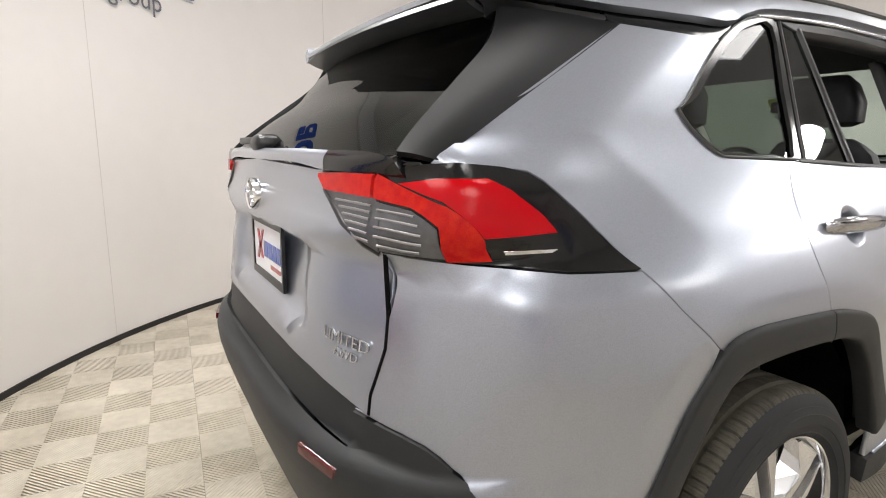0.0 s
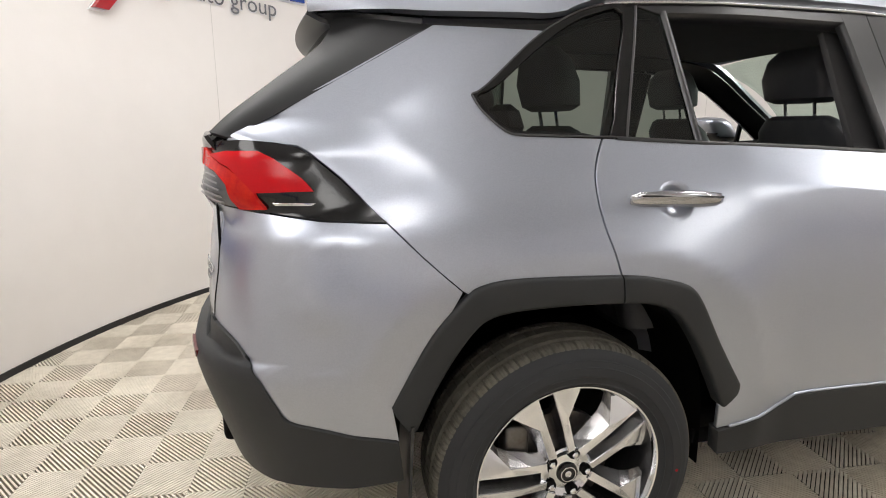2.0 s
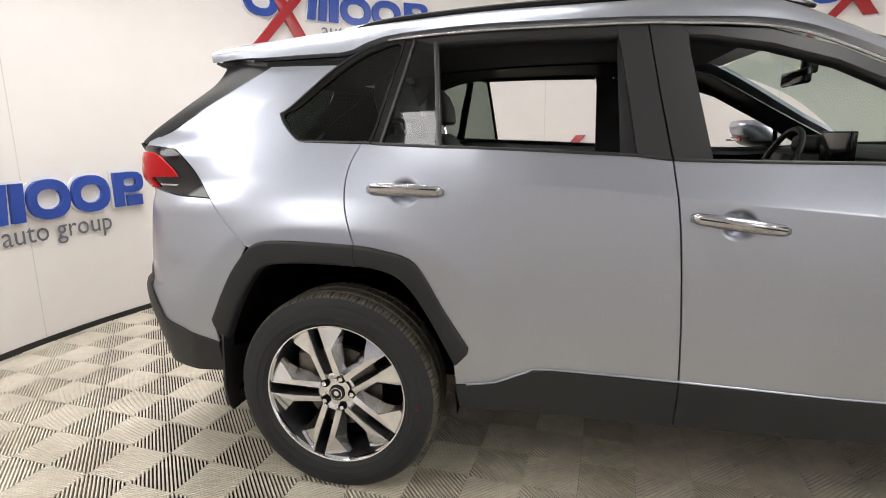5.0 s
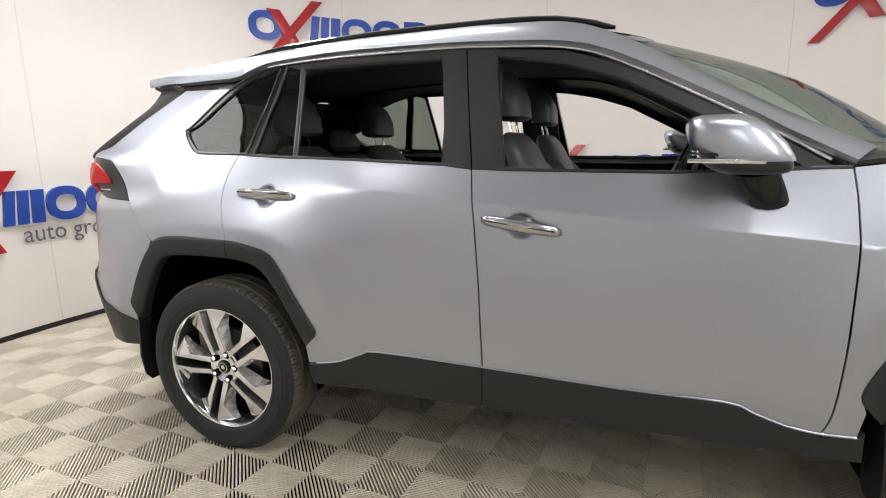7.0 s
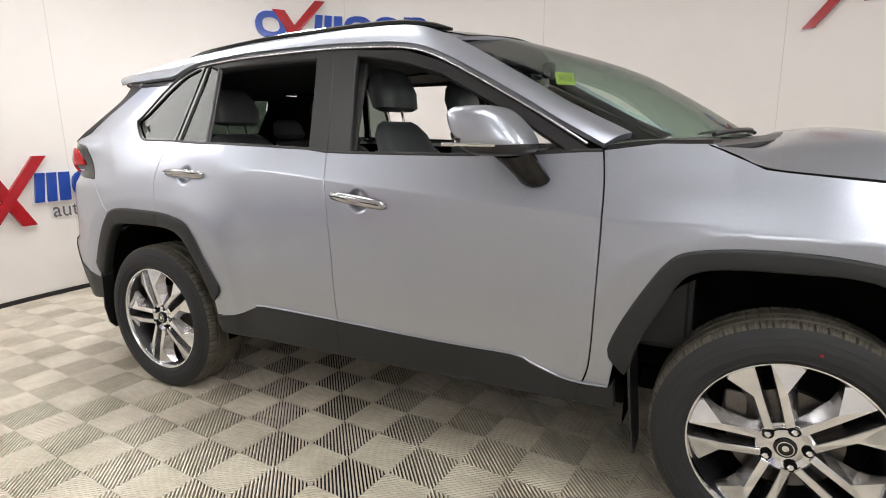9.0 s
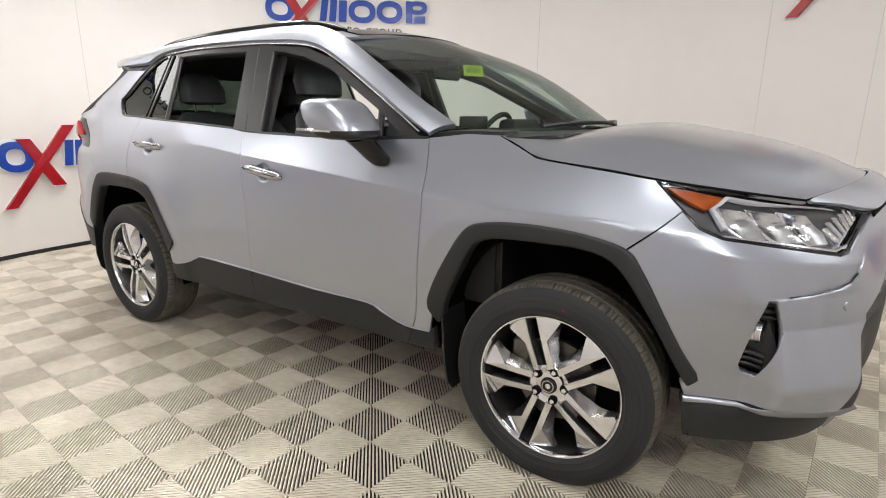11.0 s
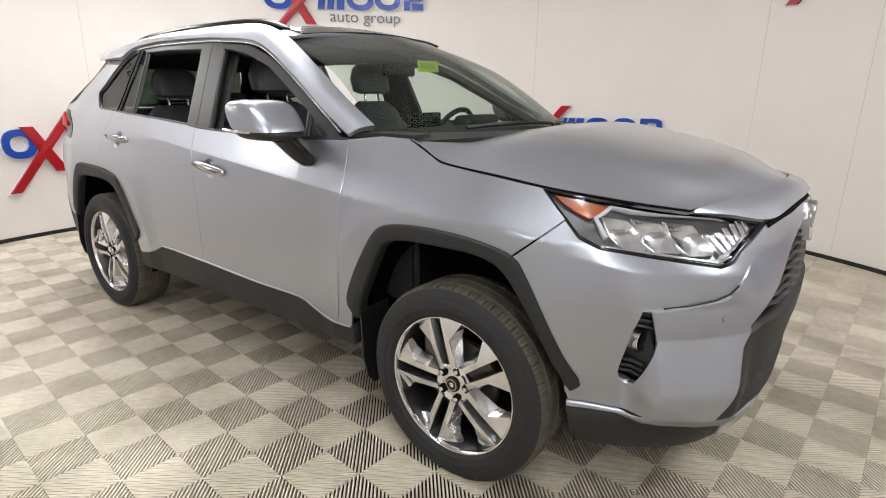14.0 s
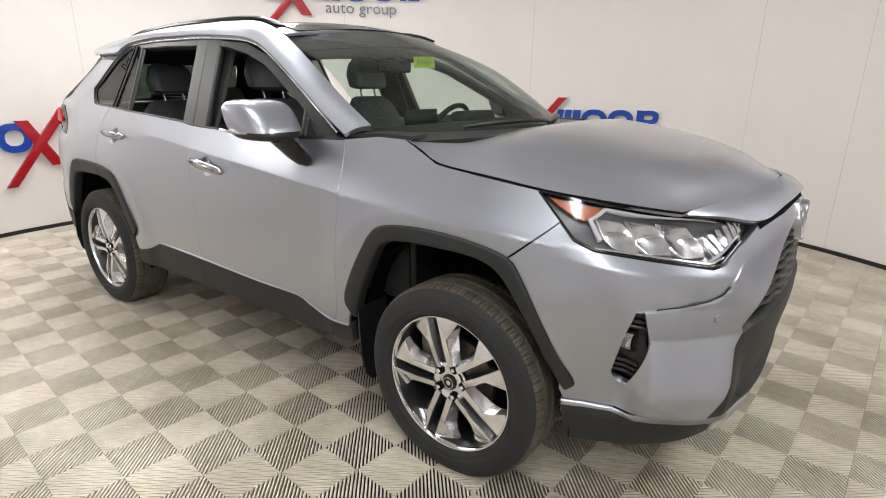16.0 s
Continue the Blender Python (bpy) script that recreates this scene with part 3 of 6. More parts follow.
def arch_cladding(name, outer, inner, side, n=44):
    """A moulding between two lines on the skin: rounded outer edge, faintly crowned face, lip turned in to the wheel."""
    section = ((0, -.012), (0, .002), (.035, .0075), (.09, .0105), (.17, .0115), (.55, .013), (.86, .0115), (.94, .009), (.985, .003), (1, -.006), (1.0, -.035))
    verts, faces, m = [], [], len(section)
    for p, q in zip(even(xz(outer), n), even(xz(inner), n)):
        for f, off in section:
            verts.append(tuple(at_skin(p[0] + (q[0] - p[0]) * f, p[1] + (q[1] - p[1]) * f, side, off)[0]))
    for i in range(n):
        for j in range(m - 1):
            q = [i * m + j, i * m + j + 1, i * m + m + j + 1, i * m + m + j]
            faces.append(q if side < 0 else q[::-1])
    faces += [list(range(m)) if side > 0 else list(range(m))[::-1], list(range(n * m, n * m + m)) if side < 0 else list(range(n * m, n * m + m))[::-1]]
    ob = mesh_object(name, verts, faces, CLADDING, car, "grained grey plastic arch cladding", smooth=True)
    ob.data.set_sharp_from_angle(angle=radians(40))
    return ob


for side in (-1, 1):
    rear_cut = [i for i, p in enumerate(ARCH_R) if p[0] > .098][0]
    rear_in = [i for i, p in enumerate(ARCH_R_IN) if p[0] > .104][0]
    arch_cladding("rear_arch_cladding", [(-.462, .598)] + ARCH_R[:rear_cut] + [(.0955, .909)], [(-.418, .535)] + ARCH_R_IN[:rear_in] + [(.103, .836)], side)
    arch_cladding("door_arch_cladding", [(.099, .909)] + ARCH_R[rear_cut:] + [(.478, .560)], [(.107, .836)] + ARCH_R_IN[rear_in:] + [(.436, .515)], side)
    arch_cladding("front_arch_cladding", [(2.198, .560)] + ARCH_F + [(3.148, .510)], [(2.250, .505)] + ARCH_F_IN + [(3.118, .487)], side, 64)
    panel("rear_door_cladding", xz(shift(between(SILL, .43, 1.10), 0, -.003) + [(1.1285, .511), (1.1235, .360), (.45, .362)]), CLADDING, side, off=.008, thick=.04)
    panel("front_door_cladding", xz([(1.1315, .511)] + shift(between(SILL, 1.14, 2.115), 0, -.003) + [(2.118, .44), (2.09, .372), (1.1265, .360)]), CLADDING, side, off=.008, thick=.04)
    panel("sill_end", xz([(2.121, .446), (2.20, .450), (2.215, .47), (2.22, .38), (2.094, .376)]), CLADDING, side, off=.006, thick=.04)
    strip("sill_bright_line", xz(shift(between(SILL, .44, 2.20), 0, .002)), .004, SILVER, side, .007)
    panel("sill_lower", [(x, z) for x, z in ((.42, .39), (2.2, .39), (2.2, .345), (.42, .345))], UNDER, side, off=-.06)

# rear bumper
BUMP_LOW = spline([(-.900, .783), (-.832, .760), (-.785, .707), (-.732, .615), (-.705, .578), (-.622, .560), (-.480, .530), (-.452, .522)], 3)
bumper_top = [(-.466, 1.044), (-.61, 1.049), (-.713, 1.061), (-.790, 1.067)]
gate_side = [(.634, 1.073), (.647, .965), (.649, .91), (.636, .855), (.626, .82), (.625, .782)]


def rear_xz(points):
    """Runs of places at the rear corner, given by x on the flank or y across the back."""
    return [ry(p[1], p[2]) if p[0] == "y" else sx(*p) for p in points]


rear_bumper = rear_xz([(-.302, .889), (-.391, .970), *bumper_top] + [("y", y + .003, z) for y, z in gate_side] + BUMP_LOW + [(-.466, .607)] + between(ARCH_R, -.47, -.31))
both("rear_bumper", rear_bumper, step=.03)
low_clad = rear_xz(shift(BUMP_LOW, 0, -.004)[::-1] + [("y", .622, .778), ("y", .592, .708), ("y", .30, .716), ("y", 0.0, .718), ("y", 0.0, .42), ("y", .45, .40), ("y", .66, .385), (-.76, .385), (-.60, .395), (-.44, .410)])
both("rear_bumper_cladding", low_clad, CLADDING, off=.006, thick=.05, step=.035, label="grained grey plastic bumper cladding")
for side in (-1, 1):
    panel("rear_reflector", rear_xz([("y", .60, .680), ("y", .484, .684), ("y", .484, .666), ("y", .595, .662)]), DARK_RED, side, off=.010, label="dark red bumper reflector")
    panel("exhaust_tip", rear_xz([("y", .58, .385), ("y", .42, .39), ("y", .42, .34), ("y", .58, .335)]), CHROME, side, off=-.03, thick=.12)

# tailgate: lower steel, dark garnish
gate = rear_xz([("y", y - .004, z) for y, z in gate_side] + [("y", .537, .799), ("y", .427, .813), ("y", .25, .822), ("y", 0.0, .824), ("y", 0.0, 1.222), ("y", .44, 1.208), ("y", .435, 1.198), ("y", .467, 1.168), ("y", .545, 1.122), ("y", .601, 1.091)])
both("tailgate", gate, step=.04)
for side in (-1, 1):
    strip("tailgate_gap", rear_xz([("y", y, z) for y, z in gate_side]), .0075, UNDER, side, .0012, thick=.006)
garnish = rear_xz([("y", .620, .780), ("y", .537, .795), ("y", .427, .809), ("y", .25, .818), ("y", 0.0, .820), ("y", 0.0, .722), ("y", .30, .720), ("y", .589, .711)])
both("tailgate_garnish", garnish, CLADDING, off=-.004, thick=.03, label="dark plastic strip along the tailgate's foot")

# front bumper
fog_hole = xz([(3.316, .778), (3.296, .775), (3.276, .708), (3.255, .620), (3.245, .572), (3.252, .548), (3.270, .538), (3.290, .541), (3.345, .685)])
FRONT_LOW = [(3.105, .488), (3.118, .452), (3.254, .448), (3.40, .452)]
nose = (xz([(2.918, .884), (3.047, 1.003), (3.098, .960), (3.162, .936), (3.22, .929), (3.33, .913), (3.450, .890)]) + [fy(.595, .898), fy(.497, .949), fy(.404, .993), fy(.25, 1.020), fy(0.0, 1.035), fy(0.0, .985), fy(.16, .975), fy(.235, .948), fy(.30, .915), fy(.43, .805), fy(.545, .728), fy(.565, .712), fy(.560, .690)]
        + [fy(.60, .655), fy(.66, .56), fy(.725, .462)] + xz(FRONT_LOW[::-1]) + xz(between(ARCH_F, 2.925, 3.155)[::-1]))
for side in (-1, 1):
    panel("front_bumper", nose, side=side, holes=(fog_hole,), step=.018, thick=.03, cuts=[((0, z), (1, z)) for z in (.687, .693, .699)] + [((3.31, .783 + d), (3.452, .802 + d)) for d in (-.008, -.002, .004)] + [((3.452, .802 + d), (3.537, .861 + d)) for d in (-.008, -.002, .004)] + [((3.0, .912 + d), (3.26, .884 + d)) for d in (-.046, -.034, -.023, -.012, 0, .012)] + [((3.26, .884 + d), (3.52, .870 + d)) for d in (-.046, -.034, -.023, -.012, 0, .012)])
low_front = [fy(.725, .458), fy(.66, .556), fy(.60, .650), fy(.565, .680), fy(.50, .700), fy(.25, .712), fy(0.0, .715), fy(0.0, .655), fy(.20, .645), fy(.50, .50), fy(.515, .455), fy(.47, .425), fy(.2, .40), fy(0.0, .395), fy(0.0, .33), fy(.45, .32), fy(.60, .300)] + xz([(3.40, .300), (3.258, .305), (3.125, .305), (3.112, .425), (3.118, .447), (3.254, .443), (3.40, .447)])
both("front_bumper_cladding", low_front, CLADDING, off=-.004, thick=.05, step=.035, label="grained grey plastic chin")
for side in (-1, 1):
    strip("bumper_seam", [(3.312, .783), (3.374, .791), (3.452, .802), (3.496, .818), (3.52, .841)], .0045, SATIN_BLACK, side, .0035, thick=.008)
    strip("chin_bright_line", xz([(3.113, .440), (3.18, .440), (3.254, .438), (3.33, .436)]) + [fy(.79, .436), fy(.74, .438), fy(.70, .442), fy(.64, .446)], .018, SILVER, side, .010, thick=.03)
    panel("skid_corner", [fy(.56, .355), fy(.44, .40), fy(.36, .395), fy(.40, .315), fy(.54, .305)], SILVER, side, off=.002, thick=.03)


# ---- roof, screens and pillars: patches between two lines ----
def patch(name, lines, material, parent=None, label="", per=6, thick=.012, flip=False):
    """A smooth sheet through lines of equal length, doubled to a shell."""
    cols = [spline(l, per) for l in lines]
    rows = [spline([c[i] for c in cols], per) for i in range(len(cols[0]))]
    bm = bmesh.new()
    grid = [[bm.verts.new(p) for p in r] for r in rows]
    for a, b in zip(grid, grid[1:]):
        for i in range(len(a) - 1):
            q = (a[i], a[i + 1], b[i + 1], b[i])
            bm.faces.new(q if not flip else q[::-1])
    if thick:
        bm.normal_update()
        bmesh.ops.solidify(bm, geom=bm.faces[:], thickness=thick)
    return part(name, bm, material, parent or car, label, smooth=True)


def mirrored(points, side):
    return [(x, y * side, z) for x, y, z in points]


ROOF_Z = curve([(-.62, 1.588), (-.45, 1.614), (-.2, 1.645), (.2, 1.676), (.7, 1.698), (1.1, 1.700), (1.4, 1.686), (1.56, 1.661), (1.66, 1.640), (2.0, 1.45)])
ROOF_Y = curve([(-.62, .50), (-.45, .530), (-.1, .566), (.4, .588), (1.0, .592), (1.40, .583), (1.66, .598)])


def roof_line(x, k):
    """A place on the roof at x, k from 0 on the ridge to 1 at its side."""
    return x - (.12 * k * k if x > 1.2 else 0) * (x - 1.2) / .45, ROOF_Y(x) * k, ROOF_Z(x) - (.010 + .026 * ss(-.70, -.1, x)) * abs(k) ** 2.4 - .004 * abs(k)


XS = (-.62, -.45, -.2, .1, .4, .7, 1.0, 1.25, 1.42, 1.54, 1.65)
patch("roof", [[roof_line(x, k) for x in XS] for k in (-1, -.8, -.5, 0, .5, .8, 1)], SILVER, flip=True)
patch("moonroof", [[(lambda q: (q[0], q[1], q[2] + .005))(roof_line(x, k)) for x in (.62, .9, 1.2, 1.42, 1.54, 1.63)] for k in (-.88, -.4, 0, .4, .88)], GLOSS_BLACK, label="dark glass moonroof", flip=True, thick=.006)
for side in (-1, 1):
    # silver frame over the side windows, running down into the windscreen pillar
    low = [at_skin(*p, side)[0] for p in [(.035, 1.545), (.09, 1.568), (.20, 1.590), (.50, 1.604), (.90, 1.605), (1.10, 1.598), (1.345, 1.578), (1.524, 1.521), (1.84, 1.357), (1.98, 1.277), (2.14, 1.194)]]
    high = [Vector((x, y * side, z)) for x, y, z in [roof_line(.02, 1), roof_line(.08, 1), roof_line(.20, 1), roof_line(.5, 1), roof_line(.9, 1), roof_line(1.12, 1), (1.36, .588, 1.645), (1.56, .602, 1.567), (1.84, .664, 1.412), (2.0, .700, 1.322), (2.205, .748, 1.222)]]
    mid = [(a + b) / 2 + Vector((0, side * .006, .006)) for a, b in zip(low, high)]
    patch("roof_pillar", [[tuple(p) for p in l] for l in (low, mid, high)], SILVER, thick=.02, flip=side > 0)
    rear_low = [at_skin(*p, side)[0] for p in [(-.318, 1.536), (-.2, 1.536), (-.1, 1.536), (-.02, 1.536), (.038, 1.546)]]
    rear_low = [Vector((-.612, .510 * side, 1.552)), Vector((-.50, .546 * side, 1.550)), Vector((-.40, .584 * side, 1.543))] + rear_low
    rear_high = [Vector((x, y * side, z)) for x, y, z in [roof_line(v, 1) for v in (-.615, -.51, -.42, -.34, -.21, -.11, -.03, .022)]]
    rear_mid = [(a + b) / 2 + Vector((0, side * .008, .006)) for a, b in zip(rear_low, rear_high)]
    patch("roof_side", [[tuple(p) for p in l] for l in (rear_low, rear_mid, rear_high)], SILVER, thick=.02, flip=side > 0)
    # black tailgate frame beside the rear glass
    outer = [(lambda p: (p[0] + .012, p[1] - .007, p[2] - .008))(skin(*sx(x, z))) for x, z in ((-.806, 1.234), (-.76, 1.263), (-.62, 1.341), (-.45, 1.437), (-.320, 1.513))]
    inner = [(-.848, .668, 1.238), (-.80, .648, 1.285), (-.70, .602, 1.365), (-.590, .548, 1.455), (-.548, .512, 1.530)]
    half_way = [tuple((p + q) / 2 + d for p, q, d in zip(a, b, (-.008, .008, .002))) for a, b in zip(outer, inner)]
    patch("tailgate_frame", [mirrored(l, side) for l in (outer, half_way, inner)], FRAME, label="dark satin frame beside the rear glass", flip=side > 0)
    tip = [(-.595, .505, 1.548), (-.52, .530, 1.548), (-.42, .562, 1.541), (-.325, .606, 1.530)]
    root_line = [(-.560, .492, 1.515), (-.52, .500, 1.512), (-.45, .545, 1.494), (-.36, .598, 1.498)]
    patch("spoiler_fin", [mirrored(l, side) for l in (root_line, [tuple((p + q) / 2 + .004 for p, q in zip(a, b)) for a, b in zip(root_line, tip)], tip)], PIANO, flip=side < 0)

# ledge between the tailgate's steel and the rear glass, dark at both ends
def ledge(ys):
    front = [(-.858 - .05 * (1 - (y / .67) ** 2), y, 1.240) for y in ys]
    back = [(lambda p: (p[0] + .002, math.copysign(p[1], y), p[2] + .001))(skin(*ry(abs(y), 1.221 - .012 * (abs(y) > .45)))) for y in ys]
    return [front, [((a[0] + b[0]) / 2 - .004, (a[1] + b[1]) / 2, (a[2] + b[2]) / 2 + .004) for a, b in zip(front, back)], back]


patch("tailgate_ledge", ledge((-.46, -.3, -.15, 0, .15, .3, .46)), SILVER, thick=.01)
for ys in ((-.68, -.62, -.54, -.462), (.462, .54, .62, .68)):
    patch("ledge_end", ledge(ys), GLOSS_BLACK, thick=.01)

# rear glass and the spoiler's underside
KS = (-1, -.5, 0, .5, 1)
GL = [[(x - .05 * (1 - k * k), w * k, z) for k in KS] for x, w, z in ((-.855, .670, 1.238), (-.755, .632, 1.325), (-.640, .572, 1.415), (-.548, .512, 1.528))]
patch("rear_window", GL, TINT, label="dark tinted rear glass", thick=.004)
patch("spoiler_underside", [[(-.618 - .04 * (1 - k * k), .500 * k, 1.556) for k in KS], [(-.575 - .04 * (1 - k * k), .497 * k, 1.538) for k in KS], [(-.53, .50 * k, 1.535) for k in KS], [(-.40, .52 * k, 1.56) for k in KS]], PIANO)
bm = bmesh.new()
box(bm, -.640, -.600, -.17, .17, 1.538, 1.556, .004)
part("high_stop_lamp", bm, LAMP_DARK, car, "ribbed high stop lamp under the spoiler")

# windscreen, cowl and bonnet
SCREEN_LOW = [(2.205 + .36 * (1 - k * k), .735 * k, 1.206 + .006 * (1 - k * k)) for k in (-1, -.5, 0, .5, 1)]
SCREEN_HIGH = [(1.53 + .12 * (1 - k * k), .60 * k, 1.578 + .062 * (1 - k * k)) for k in (-1, -.5, 0, .5, 1)]
SCREEN_MID = [((a[0] + b[0]) / 2 + .032, (a[1] + b[1]) / 2, (a[2] + b[2]) / 2 + .045) for a, b in zip(SCREEN_LOW, SCREEN_HIGH)]
patch("windscreen", [SCREEN_LOW, SCREEN_MID, SCREEN_HIGH], SHIELD, label="clear windscreen with a yellow label inside", thick=.005)
HOOD_Y = curve([(2.40, .795), (2.50, .808), (2.573, .815), (2.62, .818), (2.835, .812), (2.955, .795), (3.157, .730), (3.344, .628), (3.50, .45)])
HOOD_Z = curve([(2.40, 1.214), (2.50, 1.172), (2.573, 1.137), (2.62, 1.130), (2.835, 1.108), (2.955, 1.091), (3.157, 1.066), (3.344, 1.042), (3.5, 1.02)])
CROWN = curve([(2.40, .022), (2.50, .060), (2.60, .092), (2.75, .130), (2.90, .140), (3.157, .130), (3.344, .106), (3.5, .09)])


def hood_at(s, k):
    """The bonnet, s from 0 at the cowl to 1 at its lip, k from -1 to 1 across."""
    x0, x1 = 2.655 - .225 * abs(k) ** 3, 3.515 - .175 * abs(k) ** 2.4
    x = x0 + (x1 - x0) * s
    t = abs(k)
    ridge = .010 * math.exp(-((t - .72) / .10) ** 2) * ss(0, .3, s) * (1 - ss(.75, 1.0, s))
    return x, HOOD_Y(x) * k, HOOD_Z(x) + CROWN(x) * (1 - t ** (3.2 - 1.5 * ss(.74, 1.0, s))) + ridge - .02 * ss(.82, 1.0, s) * (1 - t * t)


patch("bonnet", [[hood_at(s, k) for s in (0, .12, .25, .4, .55, .7, .85, .94, 1)] for k in (-1, -.95, -.86, -.75, -.62, -.4, 0, .4, .62, .75, .86, .95, 1)], SILVER, label="silver bonnet with raised shoulders", per=3, flip=True, thick=.016)
for side in (-1, 1):
    bm = bmesh.new()
    tube(bm, [(lambda p: (p[0], p[1] + side * .002, p[2] - .001))(hood_at(i / 24, side)) for i in range(25)], .0042, 6)
    part("bonnet_gap", bm, UNDER, car)
bm = bmesh.new()
tube(bm, [(lambda p: (p[0] + .002, p[1], p[2] - .002))(hood_at(1, i / 16 - 1)) for i in range(33)], .0036, 6)
part("bonnet_gap", bm, UNDER, car)
lip = [hood_at(1, k) for k in (-1, -.93, -.8, -.5, 0, .5, .8, .93, 1)]
nose_line = [(lambda p: (p[0] + .004, p[1], p[2] + .004))(skin(*q)) for q in (sx(3.350, 1.033), sx(3.42, 1.015), fy(.410, .994), fy(.25, 1.022), fy(0, 1.037), fy(.25, 1.022), fy(.410, .994), sx(3.42, 1.015), sx(3.350, 1.033))]
nose_line = [(x, -y if i < 4 else y, z) for i, (x, y, z) in enumerate(nose_line)]
for i in (0, 8):
    nose_line[i] = (lip[i][0] + .010, lip[i][1] * .994, lip[i][2] - .010)
nose_mid = [((a[0] + b[0]) / 2 + .005 * w, (a[1] + b[1]) / 2, (a[2] + b[2]) / 2 + .004 * w) for a, b, w in zip(lip, nose_line, (0, 0, .3, .9, 1, .9, .3, 0, 0))]
bm = bmesh.new()
tube(bm, [(x + .001, y, z - .013) for x, y, z in nose_line[2:7]], .009, 6)
part("nose_gap", bm, UNDER, car)
patch("nose_panel", [[(p[0] + .004, p[1], p[2] - .004) for p in lip], nose_mid, nose_line], SILVER, flip=True)
patch("cowl", [[(x + .012, y, z - .026) for x, y, z in [hood_at(0, k) for k in (-1, -.5, 0, .5, 1)]], [(x - .01, y, z - .018) for x, y, z in SCREEN_LOW]], SATIN_BLACK, label="black plastic cowl below the windscreen", thick=.02)
for side in (-1, 1):
    patch("pillar_foot", [[(2.13, .800 * side, 1.188), (2.26, .806 * side, 1.203), (2.44, .797 * side, 1.204)], [(2.19, .745 * side, 1.202), (2.30, .715 * side, 1.208), (2.46, .73 * side, 1.208)]], SATIN_BLACK, thick=.012)


# ---- side windows: frames, bars and panes ----
for side in (-1, 1):
    panel("rear_pillar_cover", xz([(.980, 1.196), (.930, 1.500), (.917, 1.566), (.908, 1.594), (1.003, 1.592), (1.041, 1.362), (1.073, 1.184)]), PIANO, side, off=-.004, thick=.03)
    panel("front_pillar_cover", xz([(1.080, 1.184), (1.047, 1.362), (1.008, 1.592), (1.098, 1.588), (1.121, 1.560), (1.127, 1.500), (1.186, 1.183)]), PIANO, side, off=-.004, thick=.03)
    panel("rear_window_frame", xz([(.25, 1.583), (.494, 1.592), (.908, 1.592), (.915, 1.567), (.60, 1.572), (.339, 1.568), (.325, 1.560)]), SATIN_BLACK, side, off=-.004, thick=.05)
    panel("front_window_frame", xz([(1.10, 1.586), (1.345, 1.565), (1.524, 1.508), (1.84, 1.344), (1.98, 1.264), (2.098, 1.191), (2.030, 1.188), (1.954, 1.236), (1.841, 1.303), (1.526, 1.466), (1.349, 1.523), (1.20, 1.552), (1.124, 1.560)]), SATIN_BLACK, side, off=-.004, thick=.05)
    panel("quarter_bar", xz([(.128, 1.240), (.165, 1.238), (.250, 1.582), (.215, 1.578)]), GLOSS_BLACK, side, off=-.004, thick=.02)
    q_line = [(-.218, 1.338), (-.195, 1.298), (-.148, 1.258), (-.115, 1.250), (.128, 1.242), (.214, 1.574), (.13, 1.562), (.04, 1.522), (-.055, 1.456), (-.18, 1.356)]
    panel("quarter_window", xz(q_line), TINT, side, off=-.008, thick=.004, label="dark tinted rear quarter glass")
    rim = QUARTER_LOW[:-1] + [(-.126, 1.241), (.0, 1.238), (.125, 1.236)]
    ring_out = [(-.236, 1.338)] + QUARTER_LOW[1:-1] + [(-.126, 1.239), (0.0, 1.236), (.127, 1.233), (.214, 1.580)] + between(WINDOW_TOP, -.23, .19)[::-1]
    ring_in = spline([(-.220, 1.337), (-.203, 1.303), (-.155, 1.262), (-.115, 1.250), (.04, 1.246), (.117, 1.245), (.160, 1.40), (.202, 1.562), (.12, 1.556), (.042, 1.522), (-.055, 1.454), (-.165, 1.365)], 3, True)
    panel("quarter_surround", xz(ring_out), GLOSS_BLACK, side, off=.001, thick=.02, holes=(xz(ring_in),), step=.06)
    strip("quarter_edge", xz(rim), .004, BAR, side, .005, thick=.006)
    strip("quarter_edge", xz(between(WINDOW_TOP, -.236, .16)), .004, BAR, side, .006, thick=.006)
    panel("rear_door_pane", xz([(.165, 1.238), (.352, 1.230), (.318, 1.570), (.250, 1.582)]), TINT, side, off=-.008, thick=.004, label="dark tinted fixed pane of the rear door")
    strip("pane_bar", xz([(.362, 1.228), (.350, 1.34), (.334, 1.48), (.322, 1.570)]), .016, BAR, side, .0, thick=.02)
    strip("quarter_bright_line", xz([(.160, 1.238), (.186, 1.34), (.222, 1.48), (.244, 1.582)]), .007, BAR, side, .0, thick=.012)
    strip("belt_bright_line", xz([(.130, 1.2335), (.367, 1.2225), (.70, 1.2105), (.975, 1.1965), (1.072, 1.1845)]), .012, PIANO, side, .003)
    strip("belt_bright_line", xz([(1.081, 1.1845), (1.2, 1.1805), (1.45, 1.1765), (1.7, 1.1735), (2.138, 1.188)]), .012, PIANO, side, .003)
    strip("roof_bright_line", xz(shift(between(WINDOW_TOP, .14, 2.11), 0, .004)), .008, BADGE, side, .003)
    strip("sail_bar", xz([(1.900, 1.180), (1.888, 1.235), (1.876, 1.290)]), .022, SATIN_BLACK, side, -.004, thick=.02)
    panel("sail_pane", xz([(1.905, 1.182), (2.028, 1.186), (1.954, 1.236), (1.884, 1.278)]), CLEAR, side, off=-.010, thick=.004)
    panel("sail_gasket", xz([(1.89, 1.172), (2.10, 1.183), (2.05, 1.191), (1.89, 1.186)]), SATIN_BLACK, side, off=.001)
